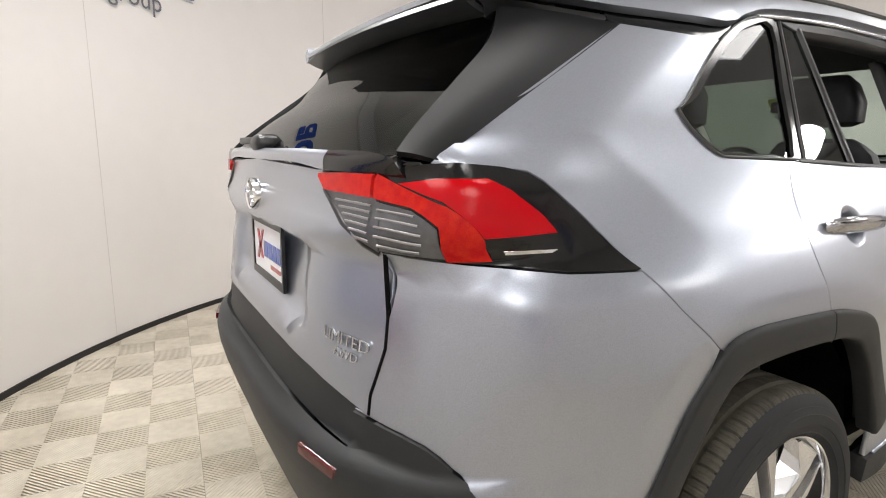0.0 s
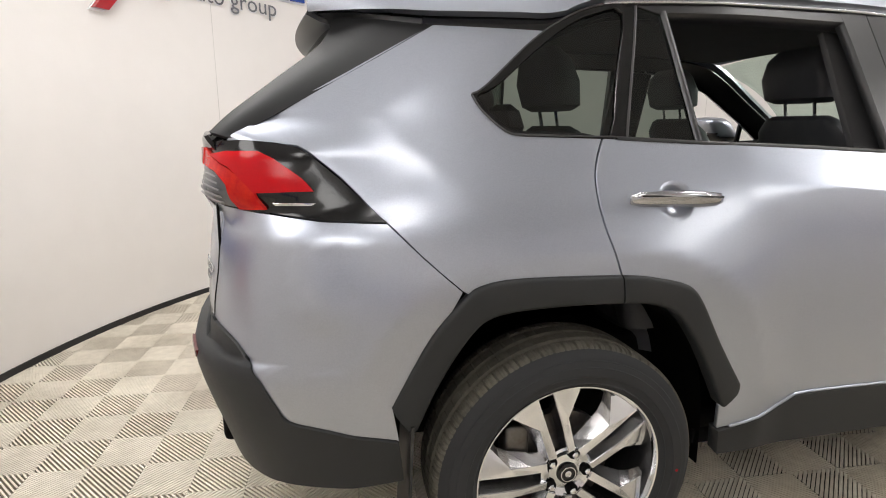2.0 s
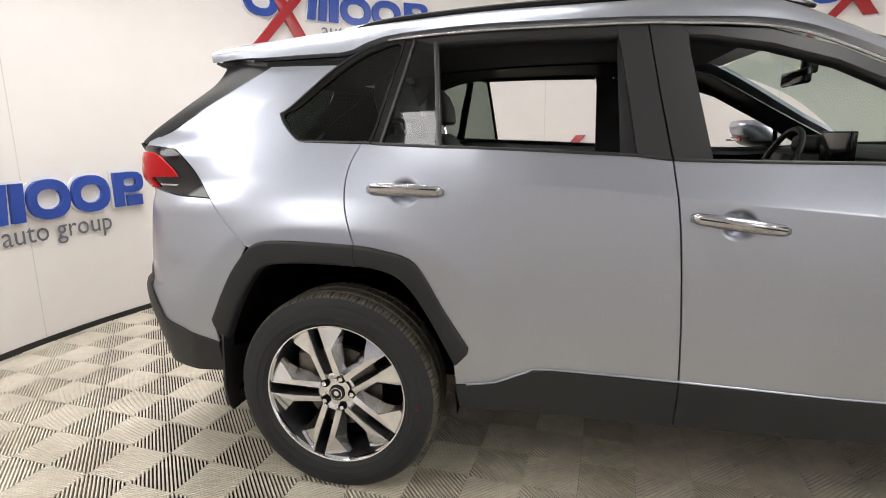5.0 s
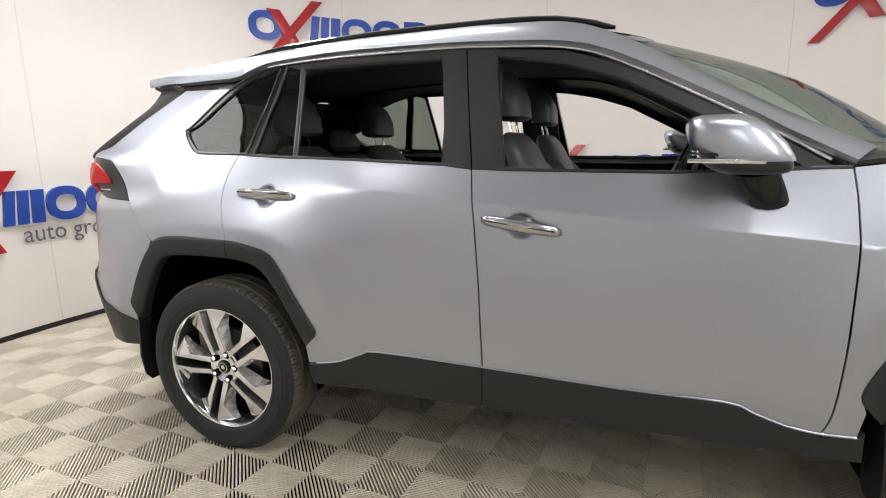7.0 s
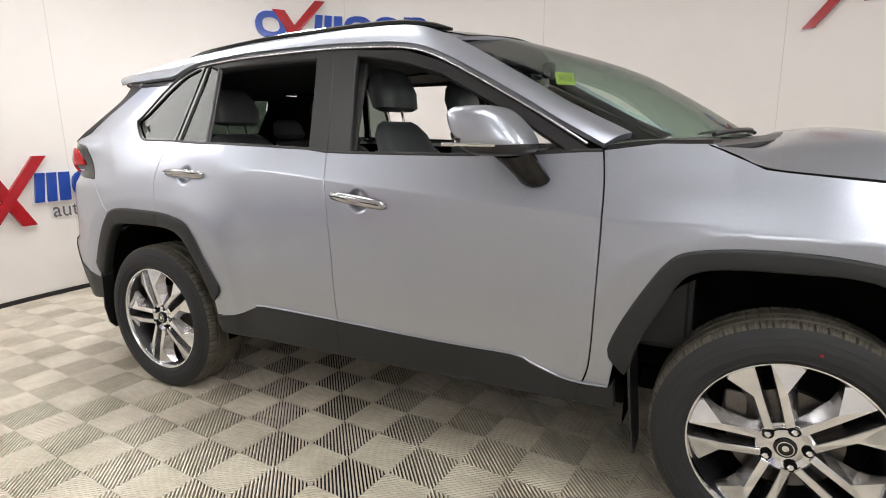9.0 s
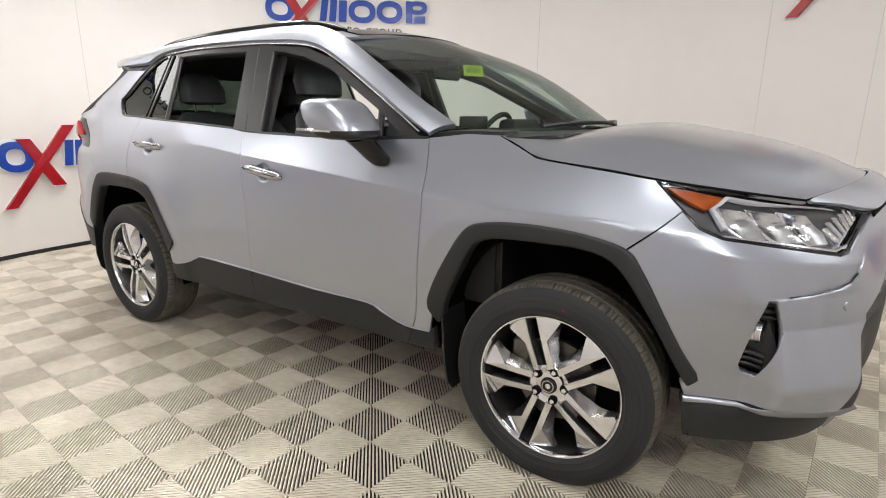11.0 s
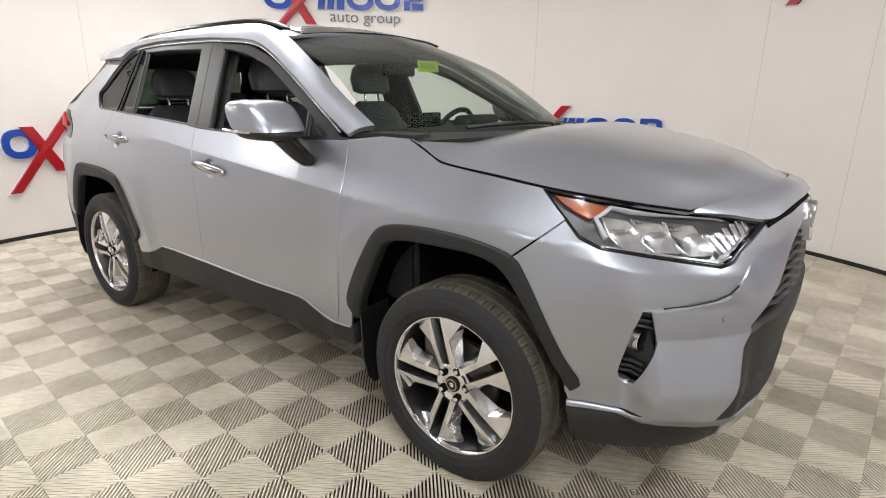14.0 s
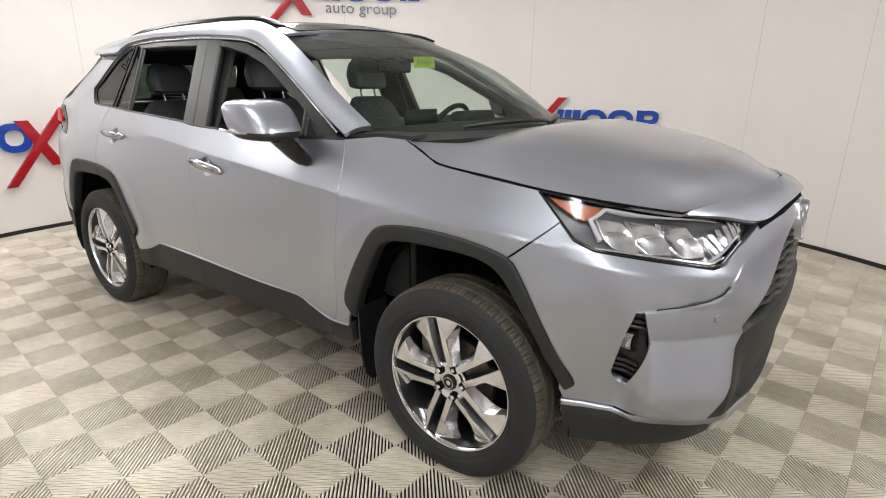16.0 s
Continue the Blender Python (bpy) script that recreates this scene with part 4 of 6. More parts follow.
    panel("rear_door_trim", xz([(.10, 1.226), (.97, 1.190), (1.07, 1.178), (1.10, .50), (.52, .50), (.36, .86), (.12, .92)]), DASH, side, off=-.018, thick=.06)
    panel("front_door_trim", xz([(1.09, 1.176), (1.7, 1.164), (2.12, 1.178), (2.12, .50), (1.12, .50)]), DASH, side, off=-.018, thick=.06)
    panel("pillar_trim", xz([(.92, 1.58), (1.12, 1.57), (1.20, .50), (.97, .50)]), LINING, side, off=-.075, thick=.02)
    panel("rear_side_trim", xz([(-.80, 1.20), (.10, 1.22), (.10, .97), (-.80, .97)]), DASH, side, off=-.10, thick=.02)
    panel("rear_pillar_trim", xz([(-.78, 1.240), (-.28, 1.243), (-.24, 1.335), (-.06, 1.475), (.03, 1.545), (-.34, 1.545), (-.46, 1.46), (-.62, 1.36)]), DASH, side, off=-.028, thick=.02)
    # inner lining of the roof frame and windscreen pillar
    inner_low = [at_skin(*p, side, -.035)[0] for p in [(-.05, 1.48), (.20, 1.565), (.50, 1.578), (.90, 1.578), (1.10, 1.575), (1.345, 1.555), (1.524, 1.492), (1.84, 1.328), (2.10, 1.185)]]
    lip_high = [at_skin(*p, side, -.022)[0] for p in [(-.05, 1.535), (.08, 1.590), (.20, 1.602), (.50, 1.606), (.90, 1.606), (1.10, 1.602)]]
    lip_low = [at_skin(*p, side, -.040)[0] for p in [(-.05, 1.475), (.08, 1.530), (.20, 1.562), (.50, 1.575), (.90, 1.575), (1.10, 1.572)]]
    patch("roof_rail_trim", [[tuple(p) for p in l] for l in (lip_low, lip_high)], SATIN_BLACK, thick=.006)
    inner_high = [Vector((x, y * side, z)) for x, y, z in [(-.08, .50, 1.575), (.2, .52, 1.60), (.5, .53, 1.615), (.9, .53, 1.62), (1.12, .53, 1.61), (1.36, .535, 1.585), (1.53, .56, 1.525), (1.82, .64, 1.378), (2.17, .725, 1.20)]]
    patch("roof_frame_trim", [[tuple(p) for p in l] for l in (inner_low, inner_high)], SATIN_BLACK, thick=.008)

patch("headlining", [[(x, y * k, z) for x, y, z in ((-.50, .46, 1.50), (-.1, .52, 1.575), (.4, .54, 1.612), (.9, .545, 1.622), (1.3, .54, 1.60), (1.42, .52, 1.588))] for k in (-1, -.5, 0, .5, 1)], LINING, thick=.01, label="grey cloth headlining")

# door handles with their scooped recesses
for base_x, base_z, drop in ((.265, 1.082, -.002), (1.256, 1.005, -.015)):
    for side in (-1, 1):
        handle_line = [(base_x + dx, base_z + drop * dx / .125) for dx in (-.131, -.112, -.055, 0, .055, .112, .131)]

        def handle_width(i):
            return (.020, .034, .040, .041, .040, .034, .018)[i]
        verts, faces = [], []
        for i, (x, z) in enumerate(handle_line):
            p, n = at_skin(*sx(x, z), side)
            up = Vector((0, 0, 1))
            w = handle_width(i) / 2
            lift = (.008, .026, .034, .036, .034, .024, .008)[i]
            for up_k, out_k in ((1, .35), (.75, .9), (.15, 1.0), (-.15, .97), (-.75, .9), (-1, .35)):
                verts.append(tuple(p + n * lift * out_k + up * w * up_k))
        for i in range(6):
            for j in range(5):
                q = [i * 6 + j, i * 6 + j + 1, i * 6 + 7 + j, i * 6 + 6 + j]
                faces.append(q if side > 0 else q[::-1])
        faces += [list(range(6)), list(range(36, 42))[::-1]]
        grip = mesh_object("door_handle", verts, faces, HANDLE, car, "chrome door handle over a scooped recess", smooth=True)
        slot = [(sx(x, z + .001)) for x, z in handle_line[1:-1]]
        strip("handle_line", slot, .004, GLOSS_BLACK, side, .0345, grip, thick=.004)
        dish, dish_faces = [], []
        for r in (.001, .25, .45, .65, .8, .92, 1.0):
            for k in range(28):
                a = 2 * math.pi * k / 28
                p, n = at_skin(base_x + .0542 * r * math.cos(a), base_z - .001 + .0492 * r * math.sin(a), side)
                dish.append(tuple(p - n * (.017 * ss(1.0, .25, r))))
        for ring_i in range(6):
            for k in range(28):
                q = [ring_i * 28 + k, ring_i * 28 + (k + 1) % 28, ring_i * 28 + 28 + (k + 1) % 28, ring_i * 28 + 28 + k]
                dish_faces.append(q if side < 0 else q[::-1])
        mesh_object("handle_recess", dish, dish_faces, SILVER, car, smooth=True)


# ---- lamps ----
def poly_y(points):
    return [fy(y, z) for y, z in points]


HEAD = xz([(2.962, 1.087), (3.018, 1.034), (3.047, 1.010), (3.098, .967), (3.162, .943), (3.22, .935), (3.33, .919), (3.450, .897)]) + poly_y([(.60, .905), (.503, .955), (.412, .992)]) + xz([(3.42, 1.020), (3.344, 1.036), (3.157, 1.060), (3.05, 1.074)])
for side in (-1, 1):
    head = panel("headlamp", HEAD, LAMP_DARK, side, off=-.040, thick=.05, label="clear headlamp with chrome reflectors and amber marker")
    panel("amber_marker", xz([(2.995, 1.074), (3.03, 1.052), (3.075, 1.031), (3.108, 1.016), (3.122, 1.022), (3.146, 1.050), (3.06, 1.066)]), AMBER, side, off=-.014, parent=head, thick=.02)
    panel("light_guide", xz([(3.118, 1.020), (3.150, 1.054), (3.30, 1.032), (3.345, 1.026), (3.42, 1.010), (3.43, 1.006), (3.35, 1.020), (3.30, 1.026), (3.158, 1.048), (3.130, 1.018), (3.168, .974), (3.16, .972)]), GUIDE, side, off=-.012, parent=head, thick=.02, label="bright white light guide")
    for a, b in ((3.152, 3.226), (3.233, 3.306), (3.313, 3.384)):
        bowl = xz([(a - .01, 1.022 - (a - 3.15) * .10), (b - .018, 1.018 - (b - 3.15) * .09), (b + .026, .980 - (b - 3.215) * .12), (b + .045, .948 - (b - 3.215) * .10), (a + .070, .950 - (a - 3.15) * .12), (a + .02, .980 - (a - 3.15) * .1)])
        mid_u, mid_z = sum(p[0] for p in bowl) / 6, sum(p[1] for p in bowl) / 6

        def bowl_at(u, z):
            p, n = at_skin(u, z, side, -.022)
            along = Vector((-n.y, n.x, 0)).normalized() * (-side)
            return p, (n + along * -9 * (u - mid_u) + Vector((0, 0, 1)) * -12 * (z - mid_z)).normalized()
        lay("reflector", bowl, REFLECTOR, bowl_at, parent=head, thick=.02, step=.012, label="chrome lamp reflector")
    for i in range(6):
        y0, z0 = .585 - .022 * i, .930 + .010 * i
        panel("lamp_fin", poly_y([(y0, z0), (y0 - .010, z0 + .004), (y0 - .016, z0 + .040), (y0 - .006, z0 + .040)]), REFLECTOR, side, off=-.020, parent=head, thick=.012)
    strip("lamp_lower_line", xz([(3.16, .950), (3.22, .943), (3.33, .928), (3.44, .907)]) + poly_y([(.585, .918)]), .008, REFLECTOR, side, -.006, head)
    panel("headlamp_lens", HEAD, LENS, side, off=-.001, parent=head, thick=.003, step=.03)
    strip("headlamp_surround", HEAD[:10], .008, GLOSS_BLACK, side, -.001, head)
    strip("headlamp_brow", HEAD[10:] + HEAD[:1], .007, GLOSS_BLACK, side, -.001, head)
    # tail lamp on the body
    tail = panel("tail_lamp", rear_xz([("y", .634, 1.212), (-.850, 1.226), (-.774, 1.229), (-.700, 1.222), (-.655, 1.212), (-.628, 1.196), (-.582, 1.156), (-.523, 1.102), (-.466, 1.048), (-.61, 1.053), (-.713, 1.065), (-.79, 1.070), ("y", .634, 1.077)]), GLOSS_BLACK, side, off=.002, thick=.04, step=.03, label="wraparound tail lamp, red on gloss black")
    panel("red_block", rear_xz([(-.846, 1.193), (-.807, 1.200), (-.739, 1.200), (-.705, 1.185), (-.623, 1.115), (-.752, 1.115), (-.778, 1.142), (-.804, 1.168)]), RED_LENS, side, off=.012, parent=tail, thick=.02, step=.025, label="bright red lamp block")
    panel("red_bow", rear_xz([("y", .634, 1.208), (-.846, 1.190), (-.799, 1.160), (-.750, 1.111), (-.728, 1.074), (-.787, 1.074), (-.812, 1.130), (-.839, 1.158), ("y", .634, 1.168)]), RED_DEEP, side, off=.010, parent=tail, thick=.02, step=.025, label="deep red bow of the tail lamp")
    panel("clear_block", rear_xz([("y", .634, 1.163), (-.841, 1.153), (-.815, 1.126), (-.791, 1.076), (-.82, 1.078), ("y", .634, 1.082)]), LAMP_DARK, side, off=.004, parent=tail, thick=.02, step=.025)
    for i in range(5):
        z0 = 1.090 + .014 * i
        strip("lamp_rib", rear_xz([("y", .640, z0 + .004), (-.845, z0), (-.826 - .003 * i, z0 - .002)]), .004, POCKET, side, .008, tail, thick=.003)
    panel("lamp_slot", xz([(-.715, 1.091), (-.62, 1.089), (-.63, 1.084), (-.71, 1.085)]), REFLECTOR, side, off=.004, parent=tail, thick=.004)
    # its inner half on the tailgate
    inner_lamp = panel("tailgate_lamp", rear_xz([("y", .628, 1.209), ("y", .549, 1.209), ("y", .445, 1.204), ("y", .440, 1.199), ("y", .469, 1.170), ("y", .547, 1.125), ("y", .603, 1.095), ("y", .628, 1.078)]), LAMP_DARK, side, off=.003, thick=.04, step=.03, label="inner tail lamp, red over clear")
    panel("red_bar", rear_xz([("y", .628, 1.208), ("y", .549, 1.208), ("y", .447, 1.203), ("y", .444, 1.198), ("y", .474, 1.174), ("y", .55, 1.172), ("y", .628, 1.169)]), RED_DEEP, side, off=.012, parent=inner_lamp, thick=.02, step=.025)
    for i in range(6):
        z0 = 1.098 + .0115 * i
        strip("lamp_rib", rear_xz([("y", .624, z0), ("y", .61 - .006 * i, z0 + .002), ("y", .592 - .016 * i, z0 + .003)]), .0045, POCKET, side, .007, inner_lamp, thick=.003)
    strip("lamp_foot", rear_xz([("y", .455, 1.175), ("y", .547, 1.119), ("y", .603, 1.089), ("y", .626, 1.073)]), .010, SATIN_BLACK, side, .004, inner_lamp)

    # fog lamp pocket
    pocket = panel("fog_pocket", xz([(3.340, .785), (3.300, .78), (3.275, .745), (3.260, .690), (3.238, .585), (3.242, .548), (3.262, .530), (3.290, .530), (3.346, .675)]), SATIN_BLACK, side, off=-.055, label="black slatted fog lamp pocket")
    for z0, x0, x1 in ((.755, 3.285, 3.335), (.735, 3.275, 3.335), (.715, 3.272, 3.338), (.595, 3.244, 3.300), (.575, 3.242, 3.295), (.555, 3.246, 3.290)):
        strip("slat", xz([(x0, z0), ((x0 + x1) / 2, z0), (x1, z0)]), .008, SATIN_BLACK, side, -.035, pocket, thick=.02)
    p, n = at_skin(*sx(3.290, .668), side, -.050)
    turn = Vector((1, .25 * side, 0)).to_track_quat("Z", "Y").to_matrix().to_4x4()
    bm = bmesh.new()
    bmesh.ops.create_cone(bm, cap_ends=True, segments=28, radius1=.038, radius2=.034, depth=.03, matrix=Matrix.Translation(p) @ turn)
    part("fog_lamp", bm, REFLECTOR, pocket, "round chrome-rimmed fog lamp", smooth=True)
    bm = bmesh.new()
    bmesh.ops.create_uvsphere(bm, u_segments=24, v_segments=10, radius=.034, matrix=Matrix.Translation(p + n * .012) @ turn @ Matrix.Diagonal((1, 1, .3, 1)))
    part("fog_glass", bm, LENS, pocket, smooth=True)
    p, n = at_skin(*fy(.651, .750), side, .002)
    bm = bmesh.new()
    bmesh.ops.create_cone(bm, cap_ends=True, segments=24, radius1=.013, radius2=.0115, depth=.006, matrix=Matrix.Translation(p) @ n.to_track_quat("Z", "Y").to_matrix().to_4x4())
    part("parking_sensor", bm, SILVER, car, smooth=True)

# grille: dark backing, wavy bars, a frame and a ringed badge above
grille = panel("grille", poly_y([(0.0, .955), (.16, .950), (.24, .930), (.30, .900), (.44, .790), (.55, .722), (.50, .712), (.25, .718), (0.0, .722)]), UNDER, -1, off=-.05, label="black grille of stepped bars")
panel("grille_half", poly_y([(0.0, .955), (.16, .950), (.24, .930), (.30, .900), (.44, .790), (.55, .722), (.50, .712), (.25, .718), (0.0, .722)]), UNDER, 1, off=-.05, parent=grille)
for side in (-1, 1):
    for i in range(7):
        z0 = .742 + .030 * i
        y_end = max(.12, .53 - 1.62 * max(0, z0 - .735) * (1 if z0 < .90 else 1.15))
        n_pt = max(4, int(y_end / .03))
        strip("grille_bar", [fy(y_end * k / n_pt + .001, z0 + (.007 if (k // 2) % 2 else 0)) for k in range(n_pt + 1)], .008, PIANO, side, -.015, grille, thick=.02)
    for i in range(5):
        z0 = .47 + .032 * i
        strip("intake_bar", [fy(y, z0) for y in (.001, .15, .30, .47 - .9 * max(0, z0 - .52))], .012, SATIN_BLACK, side, -.03, grille, thick=.02)
    panel("intake", poly_y([(0.0, .66), (.20, .65), (.51, .50), (.52, .45), (.47, .42), (.2, .395), (0.0, .39)]), UNDER, side, off=-.06, parent=grille)


def ringed_badge(name, x, z, r, face, tall=1.0):
    """A plain ringed badge: an outer ring, a cross band and a dark field."""
    bm = bmesh.new()
    turned(bm, [(r * .84, 0), (r * .86, .010), (r * .95, .013), (r, .006), (r, -.03), (r * .84, -.03)], 40, close=True)
    m = Matrix.Translation((x, 0, z)) @ pose(0, 0, 0, 0, 0, -90 * face) @ Matrix.Diagonal((1, 1 * 1.0, tall, 1))
    bmesh.ops.transform(bm, matrix=m @ pose(0, 0, 0, 0, 0, 0), verts=bm.verts[:])
    ob = part(name, bm, POCKET if face > 0 else CHROME, car, "chrome ringed badge", smooth=True)
    bm = bmesh.new()
    bmesh.ops.create_circle(bm, cap_ends=True, segments=32, radius=r * .86, matrix=m @ Matrix.Translation((0, .002, 0)) @ pose(0, 0, 0, 90, 0, 0))
    part("field", bm, GLOSS_BLACK if face > 0 else BADGE, ob)
    return ob


ringed_badge("nose_badge", 3.609, .955, .072, 1, .85)
ringed_badge("tail_badge", -.932, 1.132, .052, -1, .80)
panel("badge_mount", poly_y([(0.0, 1.03), (.085, 1.015), (.115, .965), (.095, .900), (.05, .880), (0.0, .876)]), SILVER, -1, off=.005, thick=.05)
panel("badge_mount", poly_y([(0.0, 1.03), (.085, 1.015), (.115, .965), (.095, .900), (.05, .880), (0.0, .876)]), SILVER, 1, off=.005, thick=.05)


# ---- lettering on the tailgate and number plate ----
def text_mesh(words, size, depth=.0):
    """The outline of words in the built-in font, as vertices and faces with its left foot at 0, 0."""
    cu = bpy.data.curves.new("words", "FONT")
    cu.body, cu.size, cu.resolution_u, cu.extrude = words, size, 3, depth
    ob = new("words", cu)
    me = bpy.data.meshes.new_from_object(ob.evaluated_get(bpy.context.evaluated_depsgraph_get()))
    verts, faces = [v.co.copy() for v in me.vertices], [list(f.vertices) for f in me.polygons]
    bpy.data.objects.remove(ob)
    bpy.data.curves.remove(cu)
    bpy.data.meshes.remove(me)
    return verts, faces


def tail_words(words, y0, y1, z0, tall):
    verts, faces = text_mesh(words, tall / .7, .002)
    wide = (y1 - y0) / max(v.x for v in verts)
    out = []
    for v in verts:
        y = y0 + v.x * wide
        p, n = at_skin(*ry(y, z0 + v.y), -1, .004 + v.z)
        out.append(tuple(p))
    mesh_object("lettering", out, faces, BADGE, car, "chrome raised letters on the tailgate")


tail_words("LIMITED", .482, .618, .892, .023)
tail_words("AWD", .522, .592, .868, .017)

plate_at = Matrix.Translation((-.906, -.02, .984)) @ pose(0, 0, 0, 90, 0, -90)
bm = bmesh.new()
for x0, x1, y0, y1 in ((-.158, .158, .066, .082), (-.158, .158, -.082, -.062), (-.158, -.146, -.0619, .0659), (.146, .158, -.0619, .0659)):
    box(bm, x0, x1, y0, y1, 0, .008, m=plate_at)
plate = part("number_plate", bm, SATIN_BLACK, car, "white dealer plate in a black frame with logo shapes")
bm = bmesh.new()
box(bm, -.1455, .1455, -.0615, .0655, .0005, .004, m=plate_at)
part("plate_sheet", bm, WHITE, plate)
for name, material, shapes in (("red_stroke", RED, [[(-.115, -.035), (-.095, -.035), (-.030, .050), (-.050, .050)], [(-.105, .045), (-.085, .045), (-.045, -.030), (-.065, -.030)]]),
                               ("blue_bar", BLUE, [[(-.035, -.020), (.005, -.020), (.005, .022), (-.035, .022)], [(.012, -.020), (.050, -.020), (.050, .022), (.012, .022)], [(.057, -.020), (.092, -.020), (.092, .022), (.057, .022)], [(.099, -.020), (.130, -.020), (.130, .022), (.099, .022)]]),
                               ("grey_bar", RED, [[(.030, -.045), (.125, -.045), (.125, -.034), (.030, -.034)]])):
    bm = bmesh.new()
    for s in shapes:
        prism(bm, s, .001 + (.0008 if name == "red_stroke" else 0), plate_at @ Matrix.Translation((0, 0, .0045)))
    part(name, bm, material, plate)

# rear wiper, wipers, windscreen label
bm = bmesh.new()
box(bm, -.930, -.862, -.045, .050, 1.236, 1.284, .022)
box(bm, -.905, -.850, .045, .30, 1.258, 1.278, .006)
part("rear_wiper", bm, SATIN_BLACK, car, "black rear wiper motor cap", smooth=True)


def screen_at(a, k, off=0.0):
    """A place on the windscreen: a up from its foot, k across from -1 to 1."""
    lo = (2.205 + .36 * (1 - k * k), .735 * k, 1.206 + .006 * (1 - k * k))
    hi = (1.53 + .12 * (1 - k * k), .60 * k, 1.578 + .062 * (1 - k * k))
    mid = [(p + q) / 2 + d for p, q, d in zip(lo, hi, (.032, 0, .045))]
    q = [(1 - a) * (1 - 2 * a) * l + 4 * a * (1 - a) * m + a * (2 * a - 1) * h for l, m, h in zip(lo, mid, hi)]
    return (q[0] + .45 * off, q[1], q[2] + .89 * off)


for k0, k1, foot in ((-.62, .12, 2.62), (.05, .80, 2.62)):
    bm = bmesh.new()
    tube(bm, [screen_at(.004 + .022 * math.sin(math.pi * i / 8) ** .7, k0 + (k1 - k0) * i / 8, .018) for i in range(9)], lambda t: .010 - .005 * abs(t - .4), 6)
    part("front_wiper", bm, SATIN_BLACK, car, "black windscreen wiper at rest", smooth=True)
bm = bmesh.new()
NOTE = Matrix.Translation((1.752, .150, 1.500)) @ pose(0, 0, 0, 0, 72, -32)


def note_at(u, v, off=0.0):
    return NOTE @ Vector((-v, u, off))


label_quad = [note_at(u, v) for u, v in ((-.060, -.031), (.060, -.031), (.060, .031), (-.060, .031))]
vs = [bm.verts.new(p) for p in label_quad]
bm.faces.new(vs)
note = part("yellow_note", bm, YELLOW, car, "yellow paper label with dark handwriting marks")
bm = bmesh.new()
for i in range(6):
    u0 = -.042 + .0145 * i
    bm.faces.new([bm.verts.new(note_at(u, v, .0015)) for u, v in ((u0, -.016), (u0 + .004, -.016), (u0 + .007, .016), (u0 + .003, .016))])
    if i % 2:
        bm.faces.new([bm.verts.new(note_at(u, v, .0015)) for u, v in ((u0 - .003, -.002), (u0 + .011, -.002), (u0 + .011, .002), (u0 - .003, .002))])
part("ink_mark", bm, INK, note)

# roof rails
for side in (-1, 1):
    bm = bmesh.new()
    pts = []
    for i in range(25):
        t = i / 24
        x = -.10 + 1.60 * t
        q = roof_line(x, .965)
        rise = .004 + .020 * ss(0, .17, t) * ss(1, .86, t)
        pts.append((x, q[1] * side, q[2] + rise))
    tube(bm, pts, lambda t: .007 + .012 * ss(0, .05, t) * ss(1, .95, t), 10, .85)
    rail = part("roof_rail", bm, GLOSS_BLACK, car, "gloss black raised roof rail", smooth=True)
    for x in (-.04, .72, 1.40):
        bm = bmesh.new()
        q = roof_line(x, .965)
        box(bm, x - .05, x + .05, q[1] * side - .012, q[1] * side + .012, q[2] - .012, q[2] + .012, .005)
        part("rail_foot", bm, SATIN_BLACK, rail, smooth=True)

